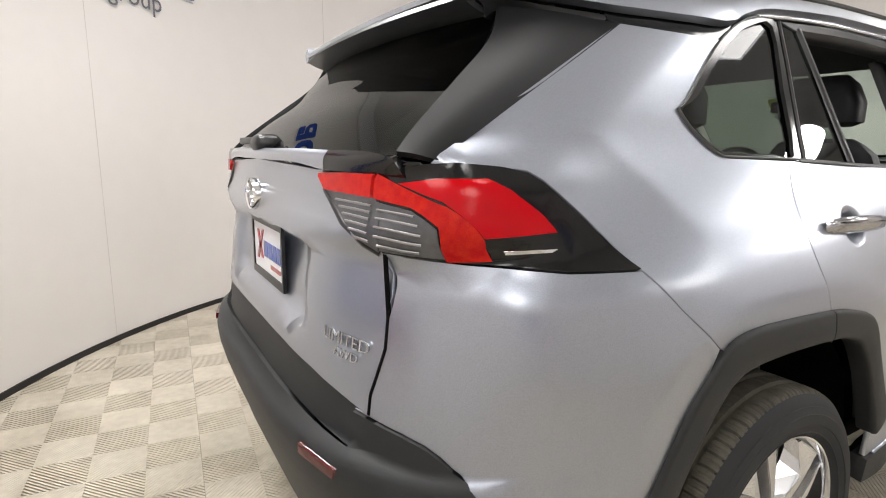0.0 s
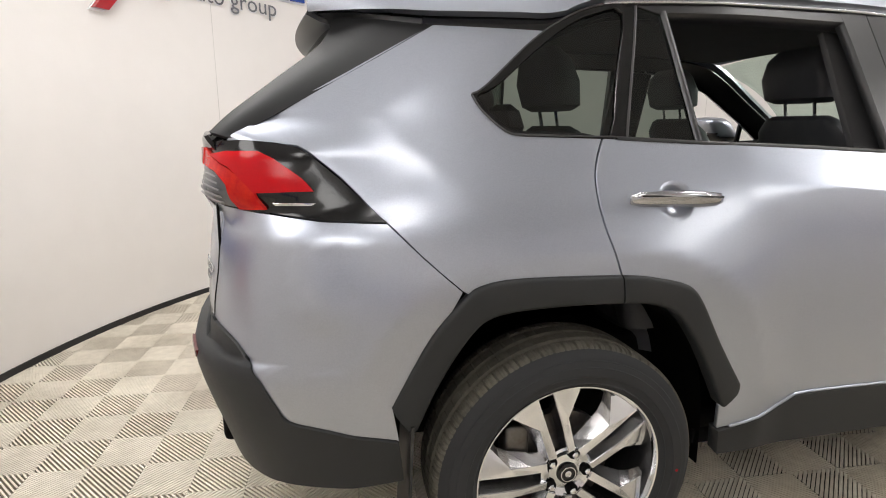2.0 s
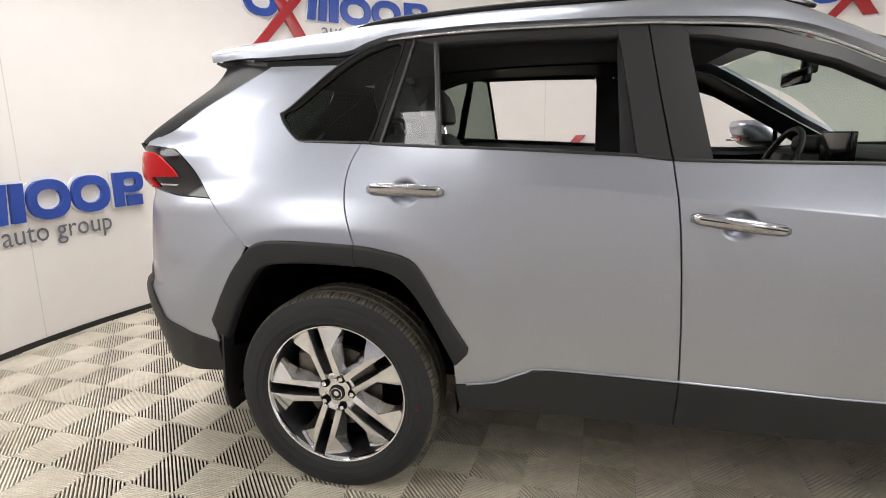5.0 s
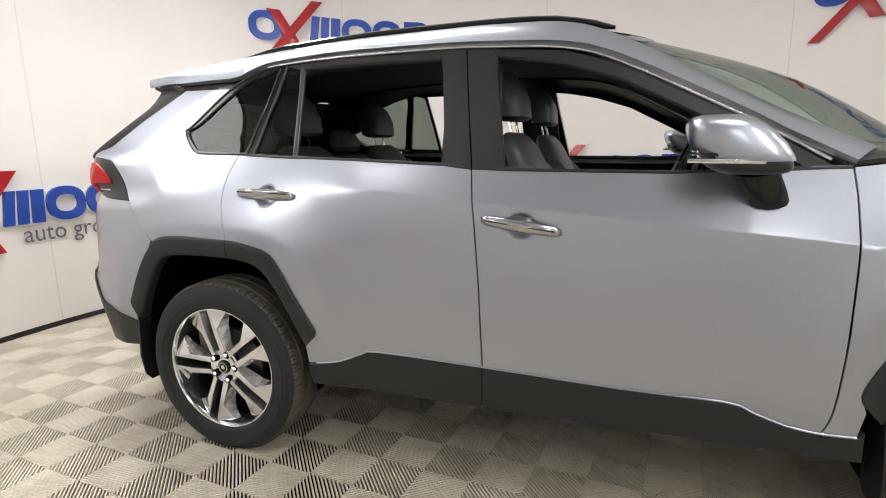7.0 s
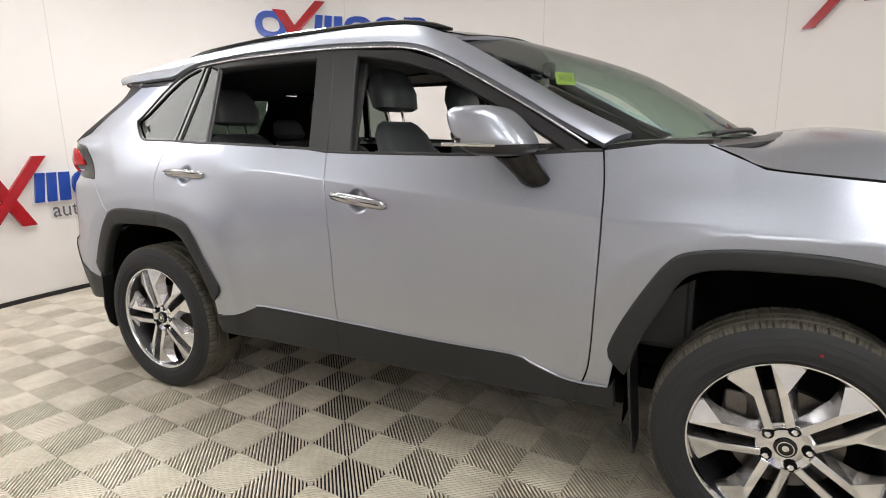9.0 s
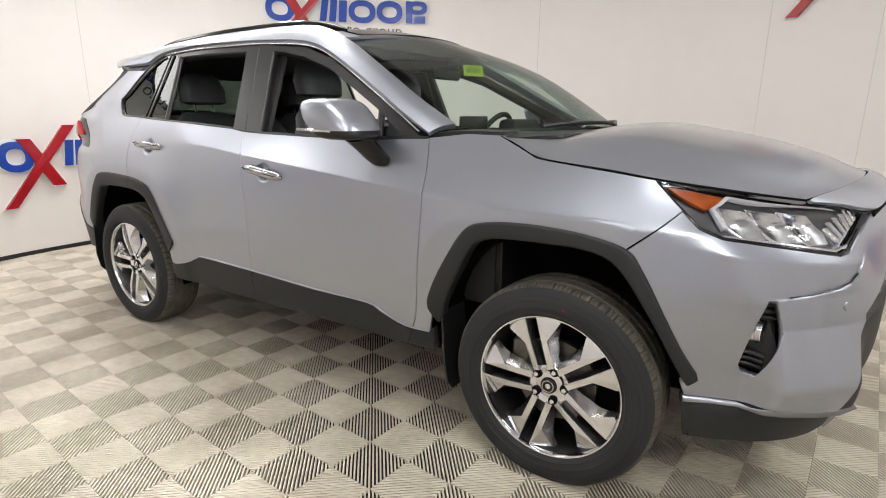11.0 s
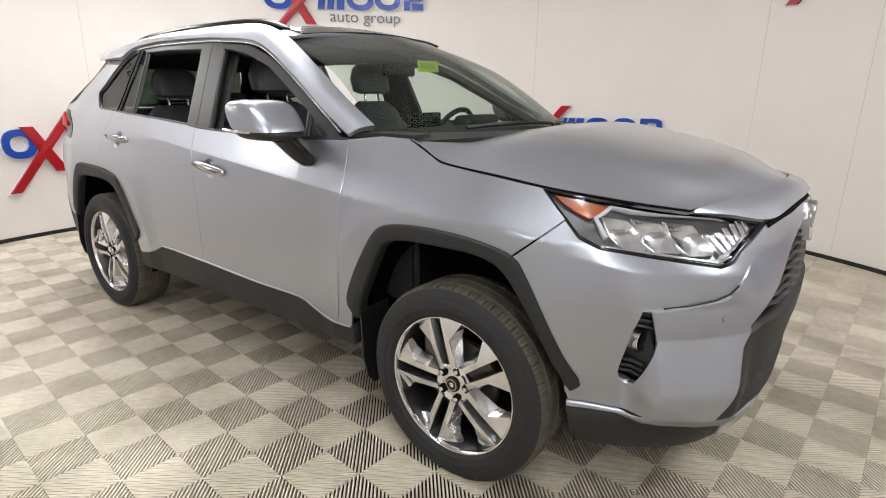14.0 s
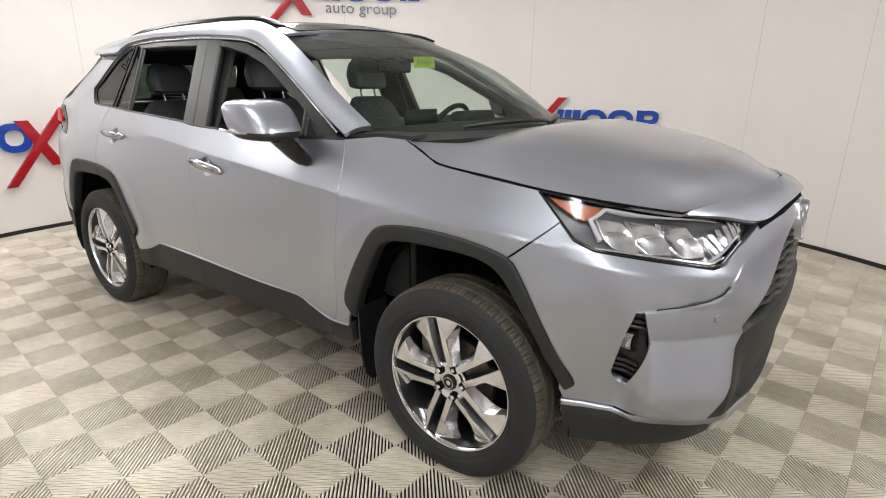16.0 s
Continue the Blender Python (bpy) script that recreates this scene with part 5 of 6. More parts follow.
# door mirrors
for side in (-1, 1):
    def blob(name, centre, radii, lo, hi, material, parent, label=""):
        """A squared-off rounded shell, kept between two heights."""
        bm = bmesh.new()
        bmesh.ops.create_uvsphere(bm, u_segments=36, v_segments=24, radius=1)
        for v in bm.verts:
            c = Vector([math.copysign(abs(k) ** .50, k) for k in v.co])
            s = max(abs(c.x) ** 4 + abs(c.y) ** 4 + abs(c.z) ** 4, 1e-6) ** (1 / 4)
            c = c / s
            z = max(lo, min(hi, c.z))
            lean = .045 * c.z
            v.co = (centre[0] + radii[0] * c.x * (1 - .22 * (c.z > 0) * c.z) - lean, (centre[1] + radii[1] * c.y * (1 - .18 * max(0, c.x))) * side, centre[2] + radii[2] * z)
        bmesh.ops.remove_doubles(bm, verts=bm.verts[:], dist=.0008)
        bmesh.ops.recalc_face_normals(bm, faces=bm.faces[:])
        return part(name, bm, material, parent, label, smooth=True)
    cap = blob("door_mirror", (1.832, .968, 1.256), (.108, .130, .072), -.62, 1, SILVER, car, "silver door mirror on a black stalk")
    blob("mirror_shell", (1.832, .968, 1.246), (.104, .126, .070), -1, -.2, SATIN_BLACK, cap)
    bm = bmesh.new()
    tube(bm, [(1.715, 1.082 * side, 1.214), (1.80, 1.098 * side, 1.213), (1.88, 1.084 * side, 1.211), (1.932, 1.036 * side, 1.210)], .006, 6)
    part("turn_signal", bm, REFLECTOR, cap, "clear turn signal strip", smooth=True)
    bm = bmesh.new()
    vs = []
    for x, y, z, a, b in ((1.875, .945, 1.196, .066, .030), (1.900, .925, 1.165, .056, .030), (1.925, .900, 1.128, .050, .030), (1.937, .872, 1.098, .052, .024)):
        vs.append([bm.verts.new((x + a * math.cos(q), (y) * side + .5 * b * math.sin(q), z + b * math.sin(q))) for q in [2 * math.pi * k / 12 for k in range(12)]])
    for a, b in zip(vs, vs[1:]):
        for k in range(12):
            bm.faces.new((a[k], a[(k + 1) % 12], b[(k + 1) % 12], b[k]))
    bm.faces.new(vs[0])
    bm.faces.new(vs[-1])
    bmesh.ops.recalc_face_normals(bm, faces=bm.faces[:])
    part("stalk", bm, GLOSS_BLACK, cap, smooth=True)
    bm = bmesh.new()
    box(bm, 1.738, 1.744, .885, 1.045, 1.212, 1.298) if side > 0 else box(bm, 1.738, 1.744, -1.045, -.885, 1.212, 1.298)
    part("mirror_glass", bm, CHROME, cap)


# ---- wheels ----
def wheel(hx, side):
    """A wheel about its hub; the face looks along -y before it is turned to its side."""
    root = new("wheel")
    root.parent = car
    root.location = (hx, 0, .36)
    m = Matrix.Diagonal((1, 1, 1, 1)) if side < 0 else pose(0, 0, 0, 0, 0, 180)

    def piece(name, bm, material, label="", smooth=True):
        for v in bm.verts:
            v.co = m @ v.co
            v.co.z = max(v.co.z, -.358)
        return part(name, bm, material, root, label, smooth)
    bm = bmesh.new()
    prof = [(.252, -.895), (.262, -.905), (.270, -.913), (.2725, -.9175), (.275, -.9165), (.292, -.9215), (.2935, -.9235), (.300, -.9240), (.318, -.9225), (.3195, -.9205), (.334, -.9165), (.3355, -.9135), (.347, -.909), (.3585, -.898)]
    turned(bm, prof + [(.3585, -.70), (.33, -.69), (.252, -.71)], 120)
    piece("tyre", bm, RUBBER, "black road tyre with a red dot")
    bm = bmesh.new()
    steps, rings = 576, []
    bands = [(.3585, -.899, 1), (.365, -.893, 1), (.3685, -.882, 1), (.3700, -.862, 1), (.3620, -.858, 0), (.3620, -.850, 0), (.3705, -.846, .4), (.3705, -.812, .4), (.3620, -.808, 0), (.3620, -.800, 0), (.3705, -.796, .4), (.3705, -.762, .4), (.3620, -.758, 0), (.3620, -.750, 0), (.3700, -.746, 1), (.3685, -.726, 1), (.3585, -.705, 1)]

    def groove(k):
        return .0065 if k % 8 == 0 else .0026 if k % 8 == 4 else .0012 if k % 2 == 0 else 0.0
    for r, y, cut in bands:
        rings.append([bm.verts.new(((r - groove(k) * cut) * math.cos(2 * math.pi * k / steps), y, (r - groove(k) * cut) * math.sin(2 * math.pi * k / steps))) for k in range(steps)])
    for a, b in zip(rings, rings[1:]):
        for k in range(steps):
            bm.faces.new((a[k], a[(k + 1) % steps], b[(k + 1) % steps], b[k]))
    bmesh.ops.recalc_face_normals(bm, faces=bm.faces[:])
    piece("tread", bm, TREAD, "grooved tread")
    bm = bmesh.new()
    turned(bm, [(.2585, -.905), (.2600, -.900), (.2585, -.890), (.254, -.884), (.2505, -.883), (.2495, -.888), (.2495, -.894), (.254, -.904)], 96, close=True)
    bmesh.ops.recalc_face_normals(bm, faces=bm.faces[:])
    piece("rim", bm, HYPER, "polished rim edge")
    bm = bmesh.new()
    turned(bm, [(.2500, -.890), (.240, -.86), (.226, -.80), (.226, -.70)], 72)
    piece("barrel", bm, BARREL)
    for i in range(5):
        mid = math.radians(36 + 72 * i + 72 * 1)
        for hand in (-1, 1):
            # twin spokes: a slim bar that fans out to the rim
            face = [(.060, .016), (.150, .020), (.2500, .021), (.2455, .055), (.2340, .090), (.2180, .098), (.190, .061), (.165, .044), (.110, .036), (.060, .036)]
            back = [(.060, .010), (.150, .012), (.2500, .012), (.2440, .062), (.2330, .100), (.2200, .116), (.192, .085), (.165, .070), (.110, .058), (.060, .050)]
            if hand < 0:
                face, back = face[::-1], back[::-1]

            def put(pts, y_at):
                out = []
                for r, o in pts:
                    o *= hand
                    out.append((r * math.cos(mid) - o * math.sin(mid), y_at(r, abs(o)), r * math.sin(mid) + o * math.cos(mid)))
                return out
            bm = bmesh.new()
            top = [bm.verts.new(p) for p in put(face, lambda r, o: -.892 - .005 * math.sin((r - .06) * 15) + .24 * max(0, o - .017))]
            low = [bm.verts.new(p) for p in put(back, lambda r, o: -.852)]
            bm.faces.new(top)
            n = len(top)
            for k in range(n):
                bm.faces.new((top[k], top[(k + 1) % n], low[(k + 1) % n], low[k]))
            bmesh.ops.recalc_face_normals(bm, faces=bm.faces[:])
            bmesh.ops.poke(bm, faces=[f for f in bm.faces if len(f.verts) > 4], offset=.007)
            edges = [e for e in bm.edges if all(v in top for v in e.verts)]
            bmesh.ops.bevel(bm, geom=edges, offset=.002, segments=2, affect="EDGES")
            spoke = piece("spoke", bm, HYPER, smooth=False)
            spoke.data.materials.append(ALLOY_SIDE)
            for f in spoke.data.polygons:
                f.material_index = 0 if abs(f.normal.y) > .68 else 1
    bm = bmesh.new()
    turned(bm, [(.0001, -.880), (.030, -.880), (.050, -.876), (.068, -.884), (.074, -.880), (.080, -.850), (.080, -.80)], 60)
    piece("hub", bm, HYPER)
    bm = bmesh.new()
    turned(bm, [(.0001, -.890), (.024, -.890), (.0285, -.887), (.0300, -.880)], 40)
    hub_cap = piece("hub_cap", bm, GLOSS_BLACK, "black hub cap with a plain chrome ring")
    bm = bmesh.new()
    turned(bm, [(.019, -.8905), (.0195, -.892), (.0215, -.892), (.022, -.8905)], 36, close=True)
    turned(bm, [(.0001, -.8915), (.007, -.8915), (.009, -.8905)], 20)
    bmesh.ops.recalc_face_normals(bm, faces=bm.faces[:])
    piece("cap_ring", bm, CHROME)
    for i in range(5):
        a = math.radians(72 * i)
        cx, cz = .057 * math.cos(a), .057 * math.sin(a)
        bm = bmesh.new()
        turned(bm, [(.0165, -.8835), (.0150, -.8825), (.0145, -.872)], 20, centre=(cx, 0, cz))
        # flat black disc stands in for the shade inside the nut's recess
        bmesh.ops.create_circle(bm, cap_ends=True, segments=20, radius=.0160, matrix=Matrix.Translation((cx, -.8838, cz)) @ pose(0, 0, 0, 90, 0, 0))
        piece("lug_shade", bm, UNDER)
        bm = bmesh.new()
        turned(bm, [(.0001, -.896), (.006, -.8955), (.0095, -.892), (.0098, -.884)], 6, centre=(cx, 0, cz))
        bmesh.ops.recalc_face_normals(bm, faces=bm.faces[:])
        piece("lug_nut", bm, CHROME, smooth=False)
    bm = bmesh.new()
    turned(bm, [(.055, -.80), (.15, -.80), (.15, -.825), (.055, -.825)], 48, close=True)
    bmesh.ops.recalc_face_normals(bm, faces=bm.faces[:])
    piece("brake_disc", bm, BRAKE)
    bm = bmesh.new()
    box(bm, -.165, -.095, -.845, -.78, .02, .13, .012)
    piece("brake_caliper", bm, BRAKE)
    bm = bmesh.new()
    bmesh.ops.create_cone(bm, cap_ends=True, segments=40, radius1=.228, radius2=.228, depth=.02, matrix=Matrix.Translation((0, -.74, 0)) @ pose(0, 0, 0, 90, 0, 0))
    piece("backing_plate", bm, UNDER)
    bm = bmesh.new()
    bmesh.ops.create_circle(bm, cap_ends=True, segments=12, radius=.0045, matrix=Matrix.Translation((.305, -.9245, -.012) if hx < 1 else (.050, -.9245, .301)) @ pose(0, 0, 0, 90, 0, 0))
    piece("tyre_dot", bm, RED)
    return root


for hub_x in (0.0, 2.69):
    for side in (-1, 1):
        wheel(hub_x, side)

# wheel wells, mud flaps, underbody
for hub_x, reach in ((0.0, .445), (2.69, .465)):
    for side in (-1, 1):
        bm = bmesh.new()
        rings = []
        for y in (.85, .40):
            rings.append([bm.verts.new((hub_x + (reach - .015) * math.copysign(abs(math.cos(math.pi * k / 20)) ** .75, 10 - k) * (1.0 if y > .5 else .98), y * side, .30 + (reach + .105) * max(0.0, math.sin(math.pi * k / 20)) ** .7)) for k in range(21)])
        for k in range(20):
            bm.faces.new((rings[0][k], rings[0][k + 1], rings[1][k + 1], rings[1][k]))
        bm.faces.new(rings[1])
        bmesh.ops.solidify(bm, geom=bm.faces[:], thickness=.006)
        part("wheel_well", bm, UNDER, car, smooth=True)
        fx = -.425 if hub_x == 0 else 2.255
        bm = bmesh.new()
        tilt = .03 if hub_x == 0 else -.045
        outline = [(-.075, .0), (.085, .0), (.088, -.20), (.070, -.29), (.040, -.325), (-.055, -.325), (-.075, -.30)]
        top_z = .565 if hub_x == 0 else .545
        ring_a = [bm.verts.new((fx - tilt * (-v) * 1.6, (.825 + u) * side, top_z + v)) for u, v in outline]
        ring_b = [bm.verts.new((fx - tilt * (-v) * 1.6 + .008, (.825 + u) * side, top_z + v)) for u, v in outline]
        bm.faces.new(ring_a)
        bm.faces.new(ring_b[::-1])
        for k in range(len(outline)):
            bm.faces.new((ring_a[k], ring_a[(k + 1) % len(outline)], ring_b[(k + 1) % len(outline)], ring_b[k]))
        bmesh.ops.recalc_face_normals(bm, faces=bm.faces[:])
        part("mud_flap", bm, SATIN_BLACK, car, "black plastic mud flap")
for name, sizes in (("underbody", (.47, 2.22, -.62, .62, .255, .34)), ("rear_axle_cover", (-.80, .47, -.42, .42, .24, .36)), ("engine_guard", (2.22, 3.35, -.42, .42, .24, .36)),
                    ("boot_floor", (-.90, .45, -.60, .60, .40, .62)), ("floor_pan", (.45, 2.2, -.76, .76, .345, .42)), ("engine_bay", (2.2, 3.30, -.55, .55, .40, .90))):
    bm = bmesh.new()
    box(bm, *sizes, .02)
    part(name, bm, UNDER, car)


# ---- cabin ----
def shaped(name, sections, material, parent, label="", n=20, power=.55):
    """A soft form through rounded sections: centre, half depth along its own lean, half width, half height."""
    bm = bmesh.new()
    rings = []
    for (cx, cy, cz), a, b in sections:
        ring_v = []
        for k in range(n):
            q = 2 * math.pi * k / n
            c, s = math.cos(q), math.sin(q)
            ring_v.append(bm.verts.new((cx + a * math.copysign(abs(c) ** power, c), cy + b * math.copysign(abs(s) ** power, s), cz)))
        rings.append(ring_v)
    for p, q in zip(rings, rings[1:]):
        for k in range(n):
            bm.faces.new((p[k], p[(k + 1) % n], q[(k + 1) % n], q[k]))
    bm.faces.new(rings[0][::-1])
    bm.faces.new(rings[-1])
    bmesh.ops.recalc_face_normals(bm, faces=bm.faces[:])
    return part(name, bm, material, parent, label, smooth=True)


def seat(x, y, wide, top, head=True):
    """A car seat: cushion, leaning backrest, headrest on two posts."""
    back = shaped("seat", [((x + .33, y, .62), .05, wide * .9), ((x + .30, y, .70), .075, wide), ((x + .22, y, .90), .075, wide), ((x + .13, y, 1.08), .065, wide * .96), ((x + .055, y, top - .06), .052, wide * .80), ((x + .035, y, top - .015), .036, wide * .62), ((x + .03, y, top), .015, wide * .5)], LEATHER, car, "grey leather seat with a headrest")
    shaped("cushion", [((x + .52, y, .56), .27, wide), ((x + .52, y, .64), .29, wide * 1.02), ((x + .53, y, .70), .27, wide * .95), ((x + .53, y, .715), .22, wide * .8)], LEATHER, back)
    for s in (-1, 1):
        shaped("bolster", [((x + .30, y + s * wide * .88, .66), .10, .045), ((x + .24, y + s * wide * .90, .85), .105, .05), ((x + .14, y + s * wide * .86, 1.08), .085, .045), ((x + .08, y + s * wide * .74, 1.18), .05, .03)], LEATHER, back)
    if head:
        for s in (-1, 1):
            bm = bmesh.new()
            tube(bm, [(x + .035, y + s * .062, top - .03), (x + .015, y + s * .062, top + .07)], .006, 8)
            part("headrest_post", bm, CHROME, back, smooth=True)
        shaped("headrest", [((x + .030, y, top + .045), .036, .105), ((x + .026, y, top + .060), .058, .140), ((x + .012, y, top + .130), .066, .145), ((x + .000, y, top + .195), .052, .122), ((x - .004, y, top + .228), .024, .090)], LEATHER, back)
    return back


for y in (-.37, .37):
    seat(1.085, y, .235, 1.305)
seat(.09, -.40, .26, 1.265)
seat(.09, .40, .26, 1.265)
shaped("rear_middle_seat", [((.40, 0, .62), .06, .15), ((.32, 0, .90), .07, .15), ((.19, 0, 1.16), .06, .15), ((.14, 0, 1.22), .03, .13)], LEATHER, car)
shaped("middle_headrest", [((.125, 0, 1.235), .03, .09), ((.12, 0, 1.26), .045, .11), ((.105, 0, 1.32), .04, .10), ((.10, 0, 1.345), .015, .07)], LEATHER, car)
bm = bmesh.new()
prof = [(2.42, 1.17), (2.10, 1.205), (1.93, 1.195), (1.86, 1.15), (1.85, .98), (1.93, .90), (1.95, .55), (2.42, .55)]
for y0, y1 in ((-.76, .76),):
    a = [bm.verts.new((x, y0, z)) for x, z in prof]
    b = [bm.verts.new((x, y1, z)) for x, z in prof]
    bm.faces.new(a)
    bm.faces.new(b[::-1])
    for k in range(len(prof)):
        bm.faces.new((a[k], b[k], b[(k + 1) % len(prof)], a[(k + 1) % len(prof)]))
bmesh.ops.recalc_face_normals(bm, faces=bm.faces[:])
bmesh.ops.bevel(bm, geom=bm.edges[:], offset=.02, segments=3, affect="EDGES")
dash = part("dashboard", bm, DASH, car, "dark soft plastic dashboard", smooth=True)
bm = bmesh.new()
box(bm, 1.84, 1.866, -.135, .125, 1.10, 1.262, .008)
part("screen", bm, GLOSS_BLACK, dash, "black display on the dashboard", smooth=True)
bm = bmesh.new()
box(bm, 1.87, 1.99, .22, .54, 1.16, 1.245, .03)
part("instrument_hood", bm, DASH, dash, smooth=True)
bm = bmesh.new()
box(bm, 1.20, 1.95, -.12, .12, .42, .80, .03)
box(bm, 1.15, 1.45, -.10, .10, .80, .88, .025)
part("centre_console", bm, DASH, car, smooth=True)
wheel_at = Matrix.Translation((1.76, .37, 1.105)) @ pose(0, 0, 0, 0, -66, 0)
bm = bmesh.new()
major, minor = .182, .015
rings = [[bm.verts.new(wheel_at @ Vector(((major + minor * math.cos(2 * math.pi * j / 8)) * math.cos(2 * math.pi * k / 40), (major + minor * math.cos(2 * math.pi * j / 8)) * math.sin(2 * math.pi * k / 40), minor * math.sin(2 * math.pi * j / 8)))) for j in range(8)] for k in range(40)]
for k in range(40):
    for j in range(8):
        bm.faces.new((rings[k][j], rings[(k + 1) % 40][j], rings[(k + 1) % 40][(j + 1) % 8], rings[k][(j + 1) % 8]))
bmesh.ops.recalc_face_normals(bm, faces=bm.faces[:])
steer = part("steering_wheel", bm, DASH, car, "black leather steering wheel", smooth=True)
bm = bmesh.new()
box(bm, -.06, .06, -.075, .075, -.03, .02, .015, wheel_at)
box(bm, -.02, .02, -.172, .172, -.012, .008, .004, wheel_at)
box(bm, -.172, -.05, -.018, .018, -.012, .008, .004, wheel_at)
part("wheel_boss", bm, DASH, steer, smooth=True)
bm = bmesh.new()
box(bm, 1.655, 1.685, -.125, .125, 1.445, 1.505, .012)
box(bm, 1.69, 1.74, -.03, .03, 1.49, 1.56, .01)
part("inside_mirror", bm, GLOSS_BLACK, car, "black rear-view mirror", smooth=True)


# ---- signs on the wall ----
def on_wall(degrees, z, off):
    a = radians(degrees)
    return CENTRE[0] + (RADIUS - off) * math.cos(a), CENTRE[1] + (RADIUS - off) * math.sin(a), z


def wall_shape(name, outlines, depth, material, parent, place, back=0.0, holes=()):
    """Flat outlines (along, up) stood off the curved wall."""
    bm = bmesh.new()
    for line in outlines:
        n = len(line)
        a = [bm.verts.new(place(x, y, back + .002)) for x, y in line]
        b = [bm.verts.new(place(x, y, back + depth)) for x, y in line]
        bm.faces.new(b)
        for i in range(n):
            bm.faces.new((a[i], b[i], b[(i + 1) % n], a[(i + 1) % n]))
    for outer, inner in holes:
        n = len(outer)
        o0, o1 = [[bm.verts.new(place(x, y, d)) for x, y in outer] for d in (back + .002, back + depth)]
        i0, i1 = [[bm.verts.new(place(x, y, d)) for x, y in inner] for d in (back + .002, back + depth)]
        for k in range(n):
            j = (k + 1) % n
            for q in ((o1[k], o1[j], i1[j], i1[k]), (o0[k], o0[j], o1[j], o1[k]), (i0[k], i1[k], i1[j], i0[j])):
                bm.faces.new(q)
    bmesh.ops.recalc_face_normals(bm, faces=bm.faces[:])
    return part(name, bm, material, parent)


def oval(cx, cy, rx, ry_, n=36, power=.85):
    return [(cx + rx * math.copysign(abs(math.cos(2 * math.pi * k / n)) ** power, math.cos(2 * math.pi * k / n)), cy + ry_ * math.copysign(abs(math.sin(2 * math.pi * k / n)) ** power, math.sin(2 * math.pi * k / n))) for k in range(n)]


def wall_sign(degrees, foot, wide):
    """A raised wall sign of plain rings, bars and a red cross. degrees and foot: the cross's lower tip; wide: degrees from there to the end."""
    root = tagged(new("wall_sign"), "raised blue and red logo shapes on the white wall", "sign", group="wall signs")
    unit = wide / 1.86

    def place(x, y, off):
        return on_wall(degrees - x * unit, foot + y, off)
    grow = .016
    cross_a = [(0, 0), (.10, 0), (.74, .70), (.63, .70)]
    cross_b = [(.19, .585), (.31, .585), (.585, .165), (.465, .165)]
    rings = [((.165, .435), .155, .130), ((1.09, .455), .155, .122), ((1.41, .462), .150, .120)]
    block_m = [[(.60, .335), (.675, .335), (.710, .565), (.635, .565)], [(.708, .335), (.783, .335), (.808, .565), (.733, .565)], [(.816, .335), (.905, .335), (.92, .565), (.831, .565)]]
    block_r = ([(1.60, .350), (1.675, .350), (1.675, .585), (1.60, .585)], [(1.70, .350), (1.83, .350), (1.83, .425), (1.70, .425)])
    bow = (oval(1.735, .515, .115, .072, 28, .7), oval(1.735, .515, .055, .026, 28, .7))

    def wider(line):
        cx, cy = sum(p[0] for p in line) / len(line), sum(p[1] for p in line) / len(line)
        return [(x + math.copysign(grow, x - cx), y + math.copysign(grow, y - cy) * .8) for x, y in line]
    wall_shape("foam_edge", [wider(l) for l in (cross_a, cross_b, *block_m, *block_r)], .014, WHITE, root, place,
               holes=[(oval(*c, rx + grow, ry_ + grow), oval(*c, rx - .085, ry_ - .078)) for c, rx, ry_ in rings] + [(wider(bow[0]), bow[1])])
    for c, rx, ry_ in rings:
        wall_shape("blue_ring", [], .026, BLUE, root, place, .012, holes=[(oval(*c, rx, ry_), oval(*c, rx - .066, ry_ - .060))])
    wall_shape("red_stroke", [cross_a], .032, RED, root, place, .012)
    wall_shape("red_stroke", [cross_b], .030, RED, root, place, .012)
    for l in block_m:
        wall_shape("blue_bar", [l], .026, BLUE, root, place, .012)
    for l in block_r:
        wall_shape("blue_bar", [l], .026, BLUE, root, place, .012)
    wall_shape("blue_bow", [], .0255, BLUE, root, place, .012, holes=[bow])
    verts, faces = text_mesh("auto group", .175, .0)
    span = max(v.x for v in verts)
    mesh_object("lettering", [place(.735 + v.x * .82 / span, .205 + v.y, .016) for v in verts], faces, GREY, root, "grey lettering under the blue shapes")
    mesh_object("lettering_back", [place(.727 + v.x * .84 / span, .199 + v.y * 1.02, .004) for v in verts], faces, WHITE, root)
    return root


for deg, foot, wide in ((186.9, .435, 22.4), (151.0, 1.94, 25.8), (110.3, .54, 24.1), (72.4, 2.14, 25.0), (34, .55, 25), (-4, 2.0, 25), (-42, .5, 25), (-80, 1.95, 25), (-118, .45, 25), (-153, 1.95, 24)):
    wall_sign(deg, foot, wide)

# wall seams: narrow vertical joints in the vinyl
for deg in (198, 175.6, 137.8, 107, 74.3, 62, 30, 0, -30, -60, -90, -120, -150):
    bm = bmesh.new()
    for d0, d1, off in ((-.045, .045, .0025),):
        vs = [bm.verts.new(on_wall(deg + d, z, off)) for d, z in ((d0, .036), (d1, .036), (d1, WALL_TOP), (d0, WALL_TOP))]
        bm.faces.new(vs[::-1])
    tagged(part("wall_joint", bm, JOINT), "thin vertical joint in the vinyl wall", "wall joint", kind="structure")


# ---- floor tiles: ribbed squares whose ribs run along alternate diagonals ----
CELL, TURN_DEG, START = .2003, 85.30, (1.402, -1.4287)


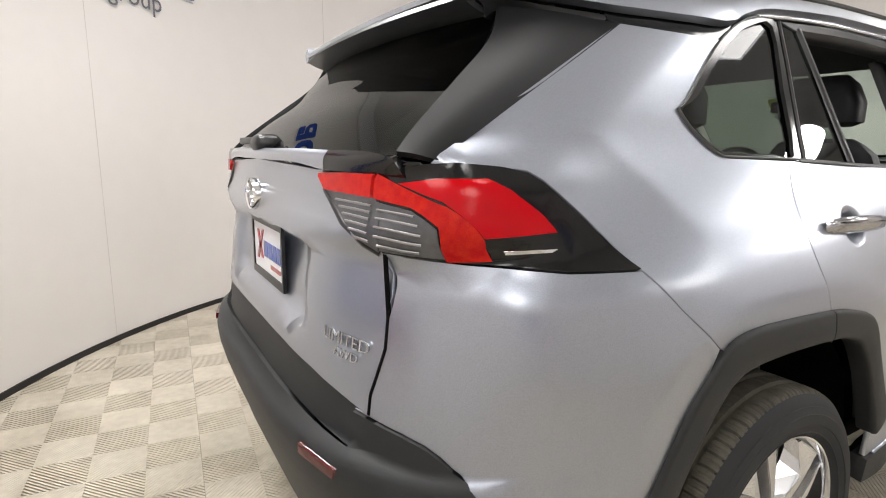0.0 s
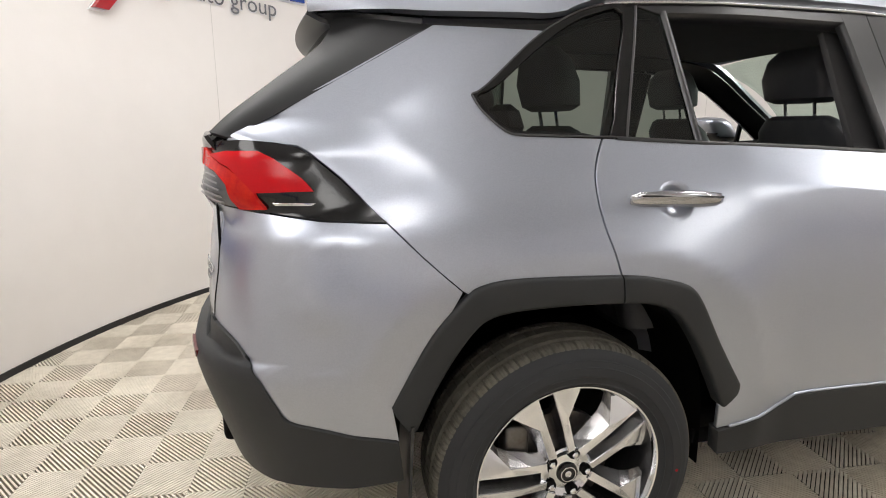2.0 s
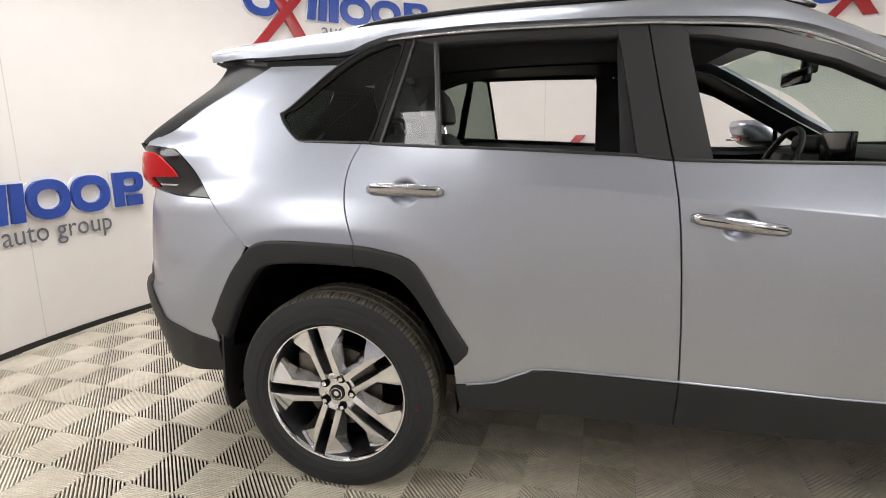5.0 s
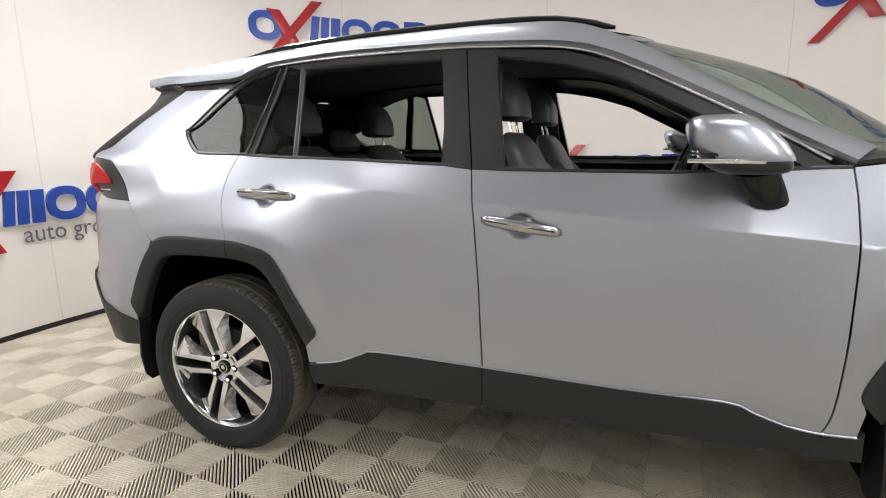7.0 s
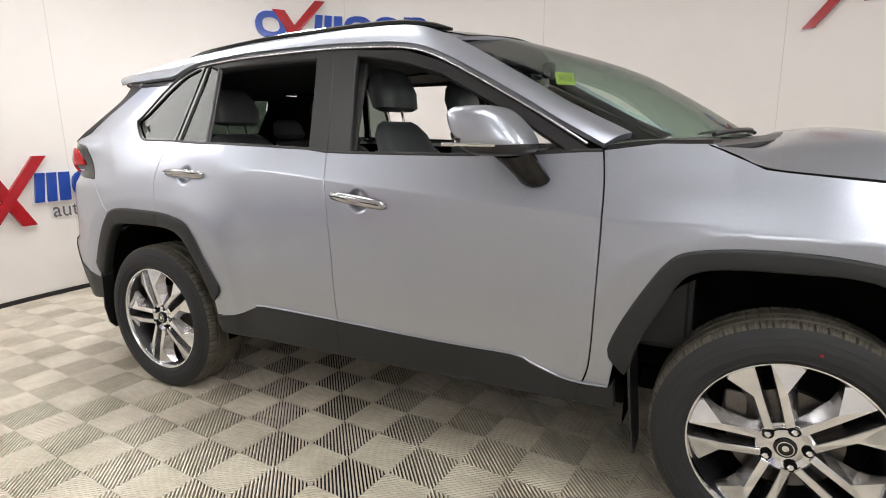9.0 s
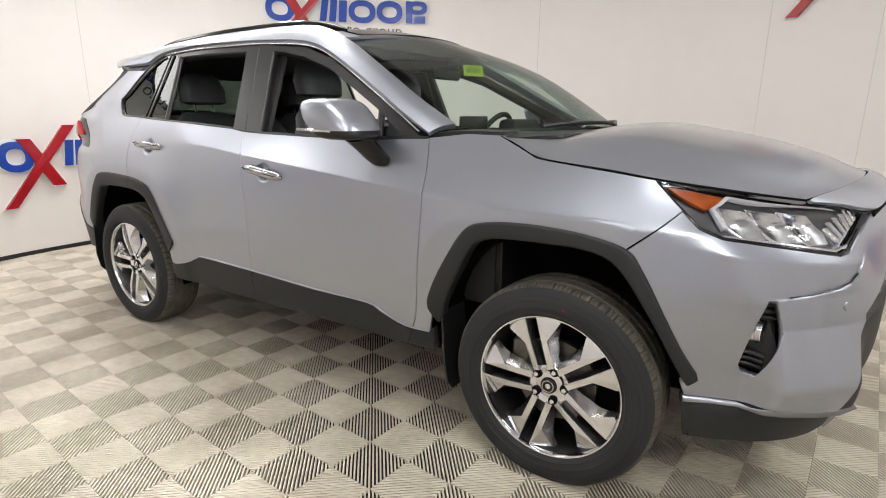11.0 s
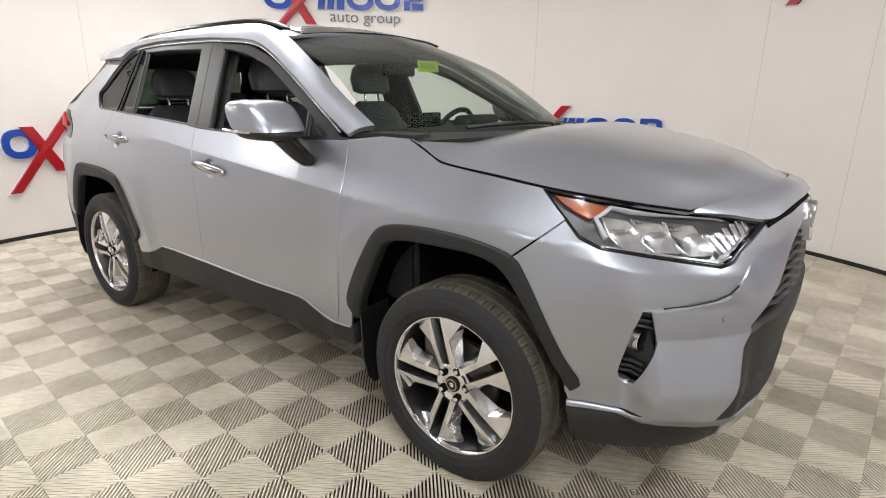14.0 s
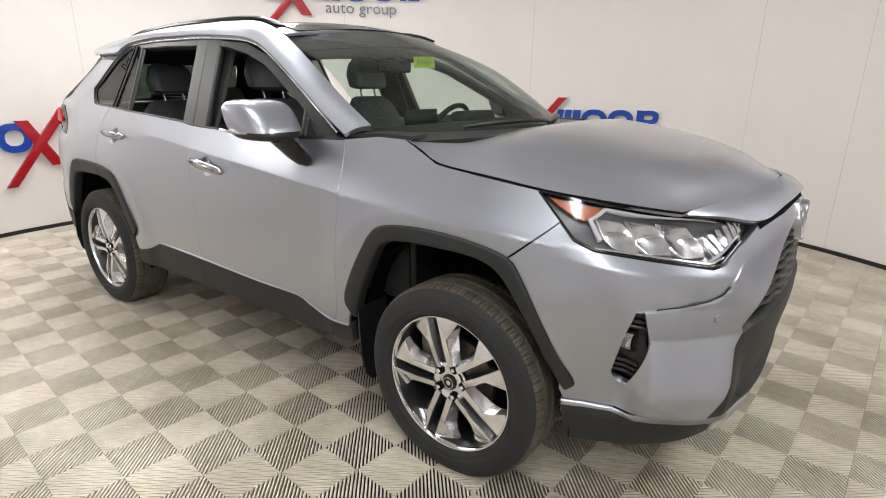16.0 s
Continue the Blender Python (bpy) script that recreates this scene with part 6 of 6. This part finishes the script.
def clip(poly, nx, ny, at):
    """The part of a polygon where nx*x + ny*y >= at."""
    out = []
    for i, p in enumerate(poly):
        q = poly[(i + 1) % len(poly)]
        a, b = nx * p[0] + ny * p[1] - at, nx * q[0] + ny * q[1] - at
        if a >= 0:
            out.append(p)
        if (a < 0) != (b < 0):
            t = a / (a - b)
            out.append((p[0] + (q[0] - p[0]) * t, p[1] + (q[1] - p[1]) * t))
    return out


def tile_mesh():
    """Four ribbed cells of one floor tile about its middle."""
    verts, faces = [], []
    pitch, g = .0136, .0005
    for ci in (0, 1):
        for cj in (0, 1):
            x0, y0 = (ci - 1) * CELL + g, (cj - 1) * CELL + g
            square = [(x0, y0), (x0 + CELL - 2 * g, y0), (x0 + CELL - 2 * g, y0 + CELL - 2 * g), (x0, y0 + CELL - 2 * g)]
            s = 1 if (ci + cj) % 2 == 0 else -1
            nx, ny = .7071, .7071 * s
            # open ribs one way, close-set shallow ribs the other
            # the cells' light and dark contrast is built into rib width and depth
            rib, deep = (.0101, .010) if s > 0 else (.0064, .026)
            lo, hi = min(nx * x + ny * y for x, y in square), max(nx * x + ny * y for x, y in square)
            at = lo
            while at < hi:
                strip_poly = clip(clip(square, nx, ny, at), -nx, -ny, -(at + rib))
                at += pitch
                if len(strip_poly) < 3:
                    continue
                k, n = len(verts), len(strip_poly)
                verts += [(x, y, 0) for x, y in strip_poly] + [(x, y, -deep) for x, y in strip_poly]
                faces.append(list(range(k, k + n)))
                for i in range(n):
                    j = (i + 1) % n
                    e = (strip_poly[j][0] - strip_poly[i][0], strip_poly[j][1] - strip_poly[i][1])
                    if abs(e[0] * nx + e[1] * ny) < 1e-6 * max(1e-9, math.hypot(*e)) + 1e-7:
                        faces.append([k + i, k + n + i, k + n + j, k + j])
    return verts, faces


tile_verts, tile_faces = tile_mesh()
tile_data = bpy.data.meshes.new("floor_tile")
tile_data.from_pydata(tile_verts, [], tile_faces)
tile_data.materials.append(TILE)
c, s = math.cos(radians(TURN_DEG)), math.sin(radians(TURN_DEG))
spots = []
for i in range(-16, 17):
    for j in range(-18, 16):
        x = START[0] + 2 * CELL * (i * c + j * s)
        y = START[1] + 2 * CELL * (i * s - j * c)
        if math.hypot(x - CENTRE[0], y - CENTRE[1]) < RADIUS + .26:
            spots.append((x, y))
spots.sort(key=lambda p: math.hypot((p[0] - 1.2) * .8, p[1] + 1.1) + (5 if math.hypot(p[0] - CENTRE[0], p[1] - CENTRE[1]) > RADIUS - .29 else 0))
turn = pose(0, 0, 0, 0, 0, TURN_DEG)
for x, y in spots[:290]:
    ob = new("floor_tile", tile_data)
    ob.parent = floor
    ob.matrix_basis = Matrix.Translation((x, y, 0)) @ turn
rest_v, rest_f = [], []
for x, y in spots[290:]:
    k = len(rest_v)
    for vx, vy, vz in tile_verts:
        px, py = x + vx * c - vy * s - CENTRE[0], y + vx * s + vy * c - CENTRE[1]
        r = math.hypot(px, py)
        f = min(1, (RADIUS + .05) / max(r, .01))
        rest_v.append((px * f + CENTRE[0], py * f + CENTRE[1], vz))
    rest_f += [[k + q for q in f] for f in tile_faces]
tagged(mesh_object("floor_tiles", rest_v, rest_f, TILE, floor), "more beige ribbed floor tiles along the wall", kind="stuff")
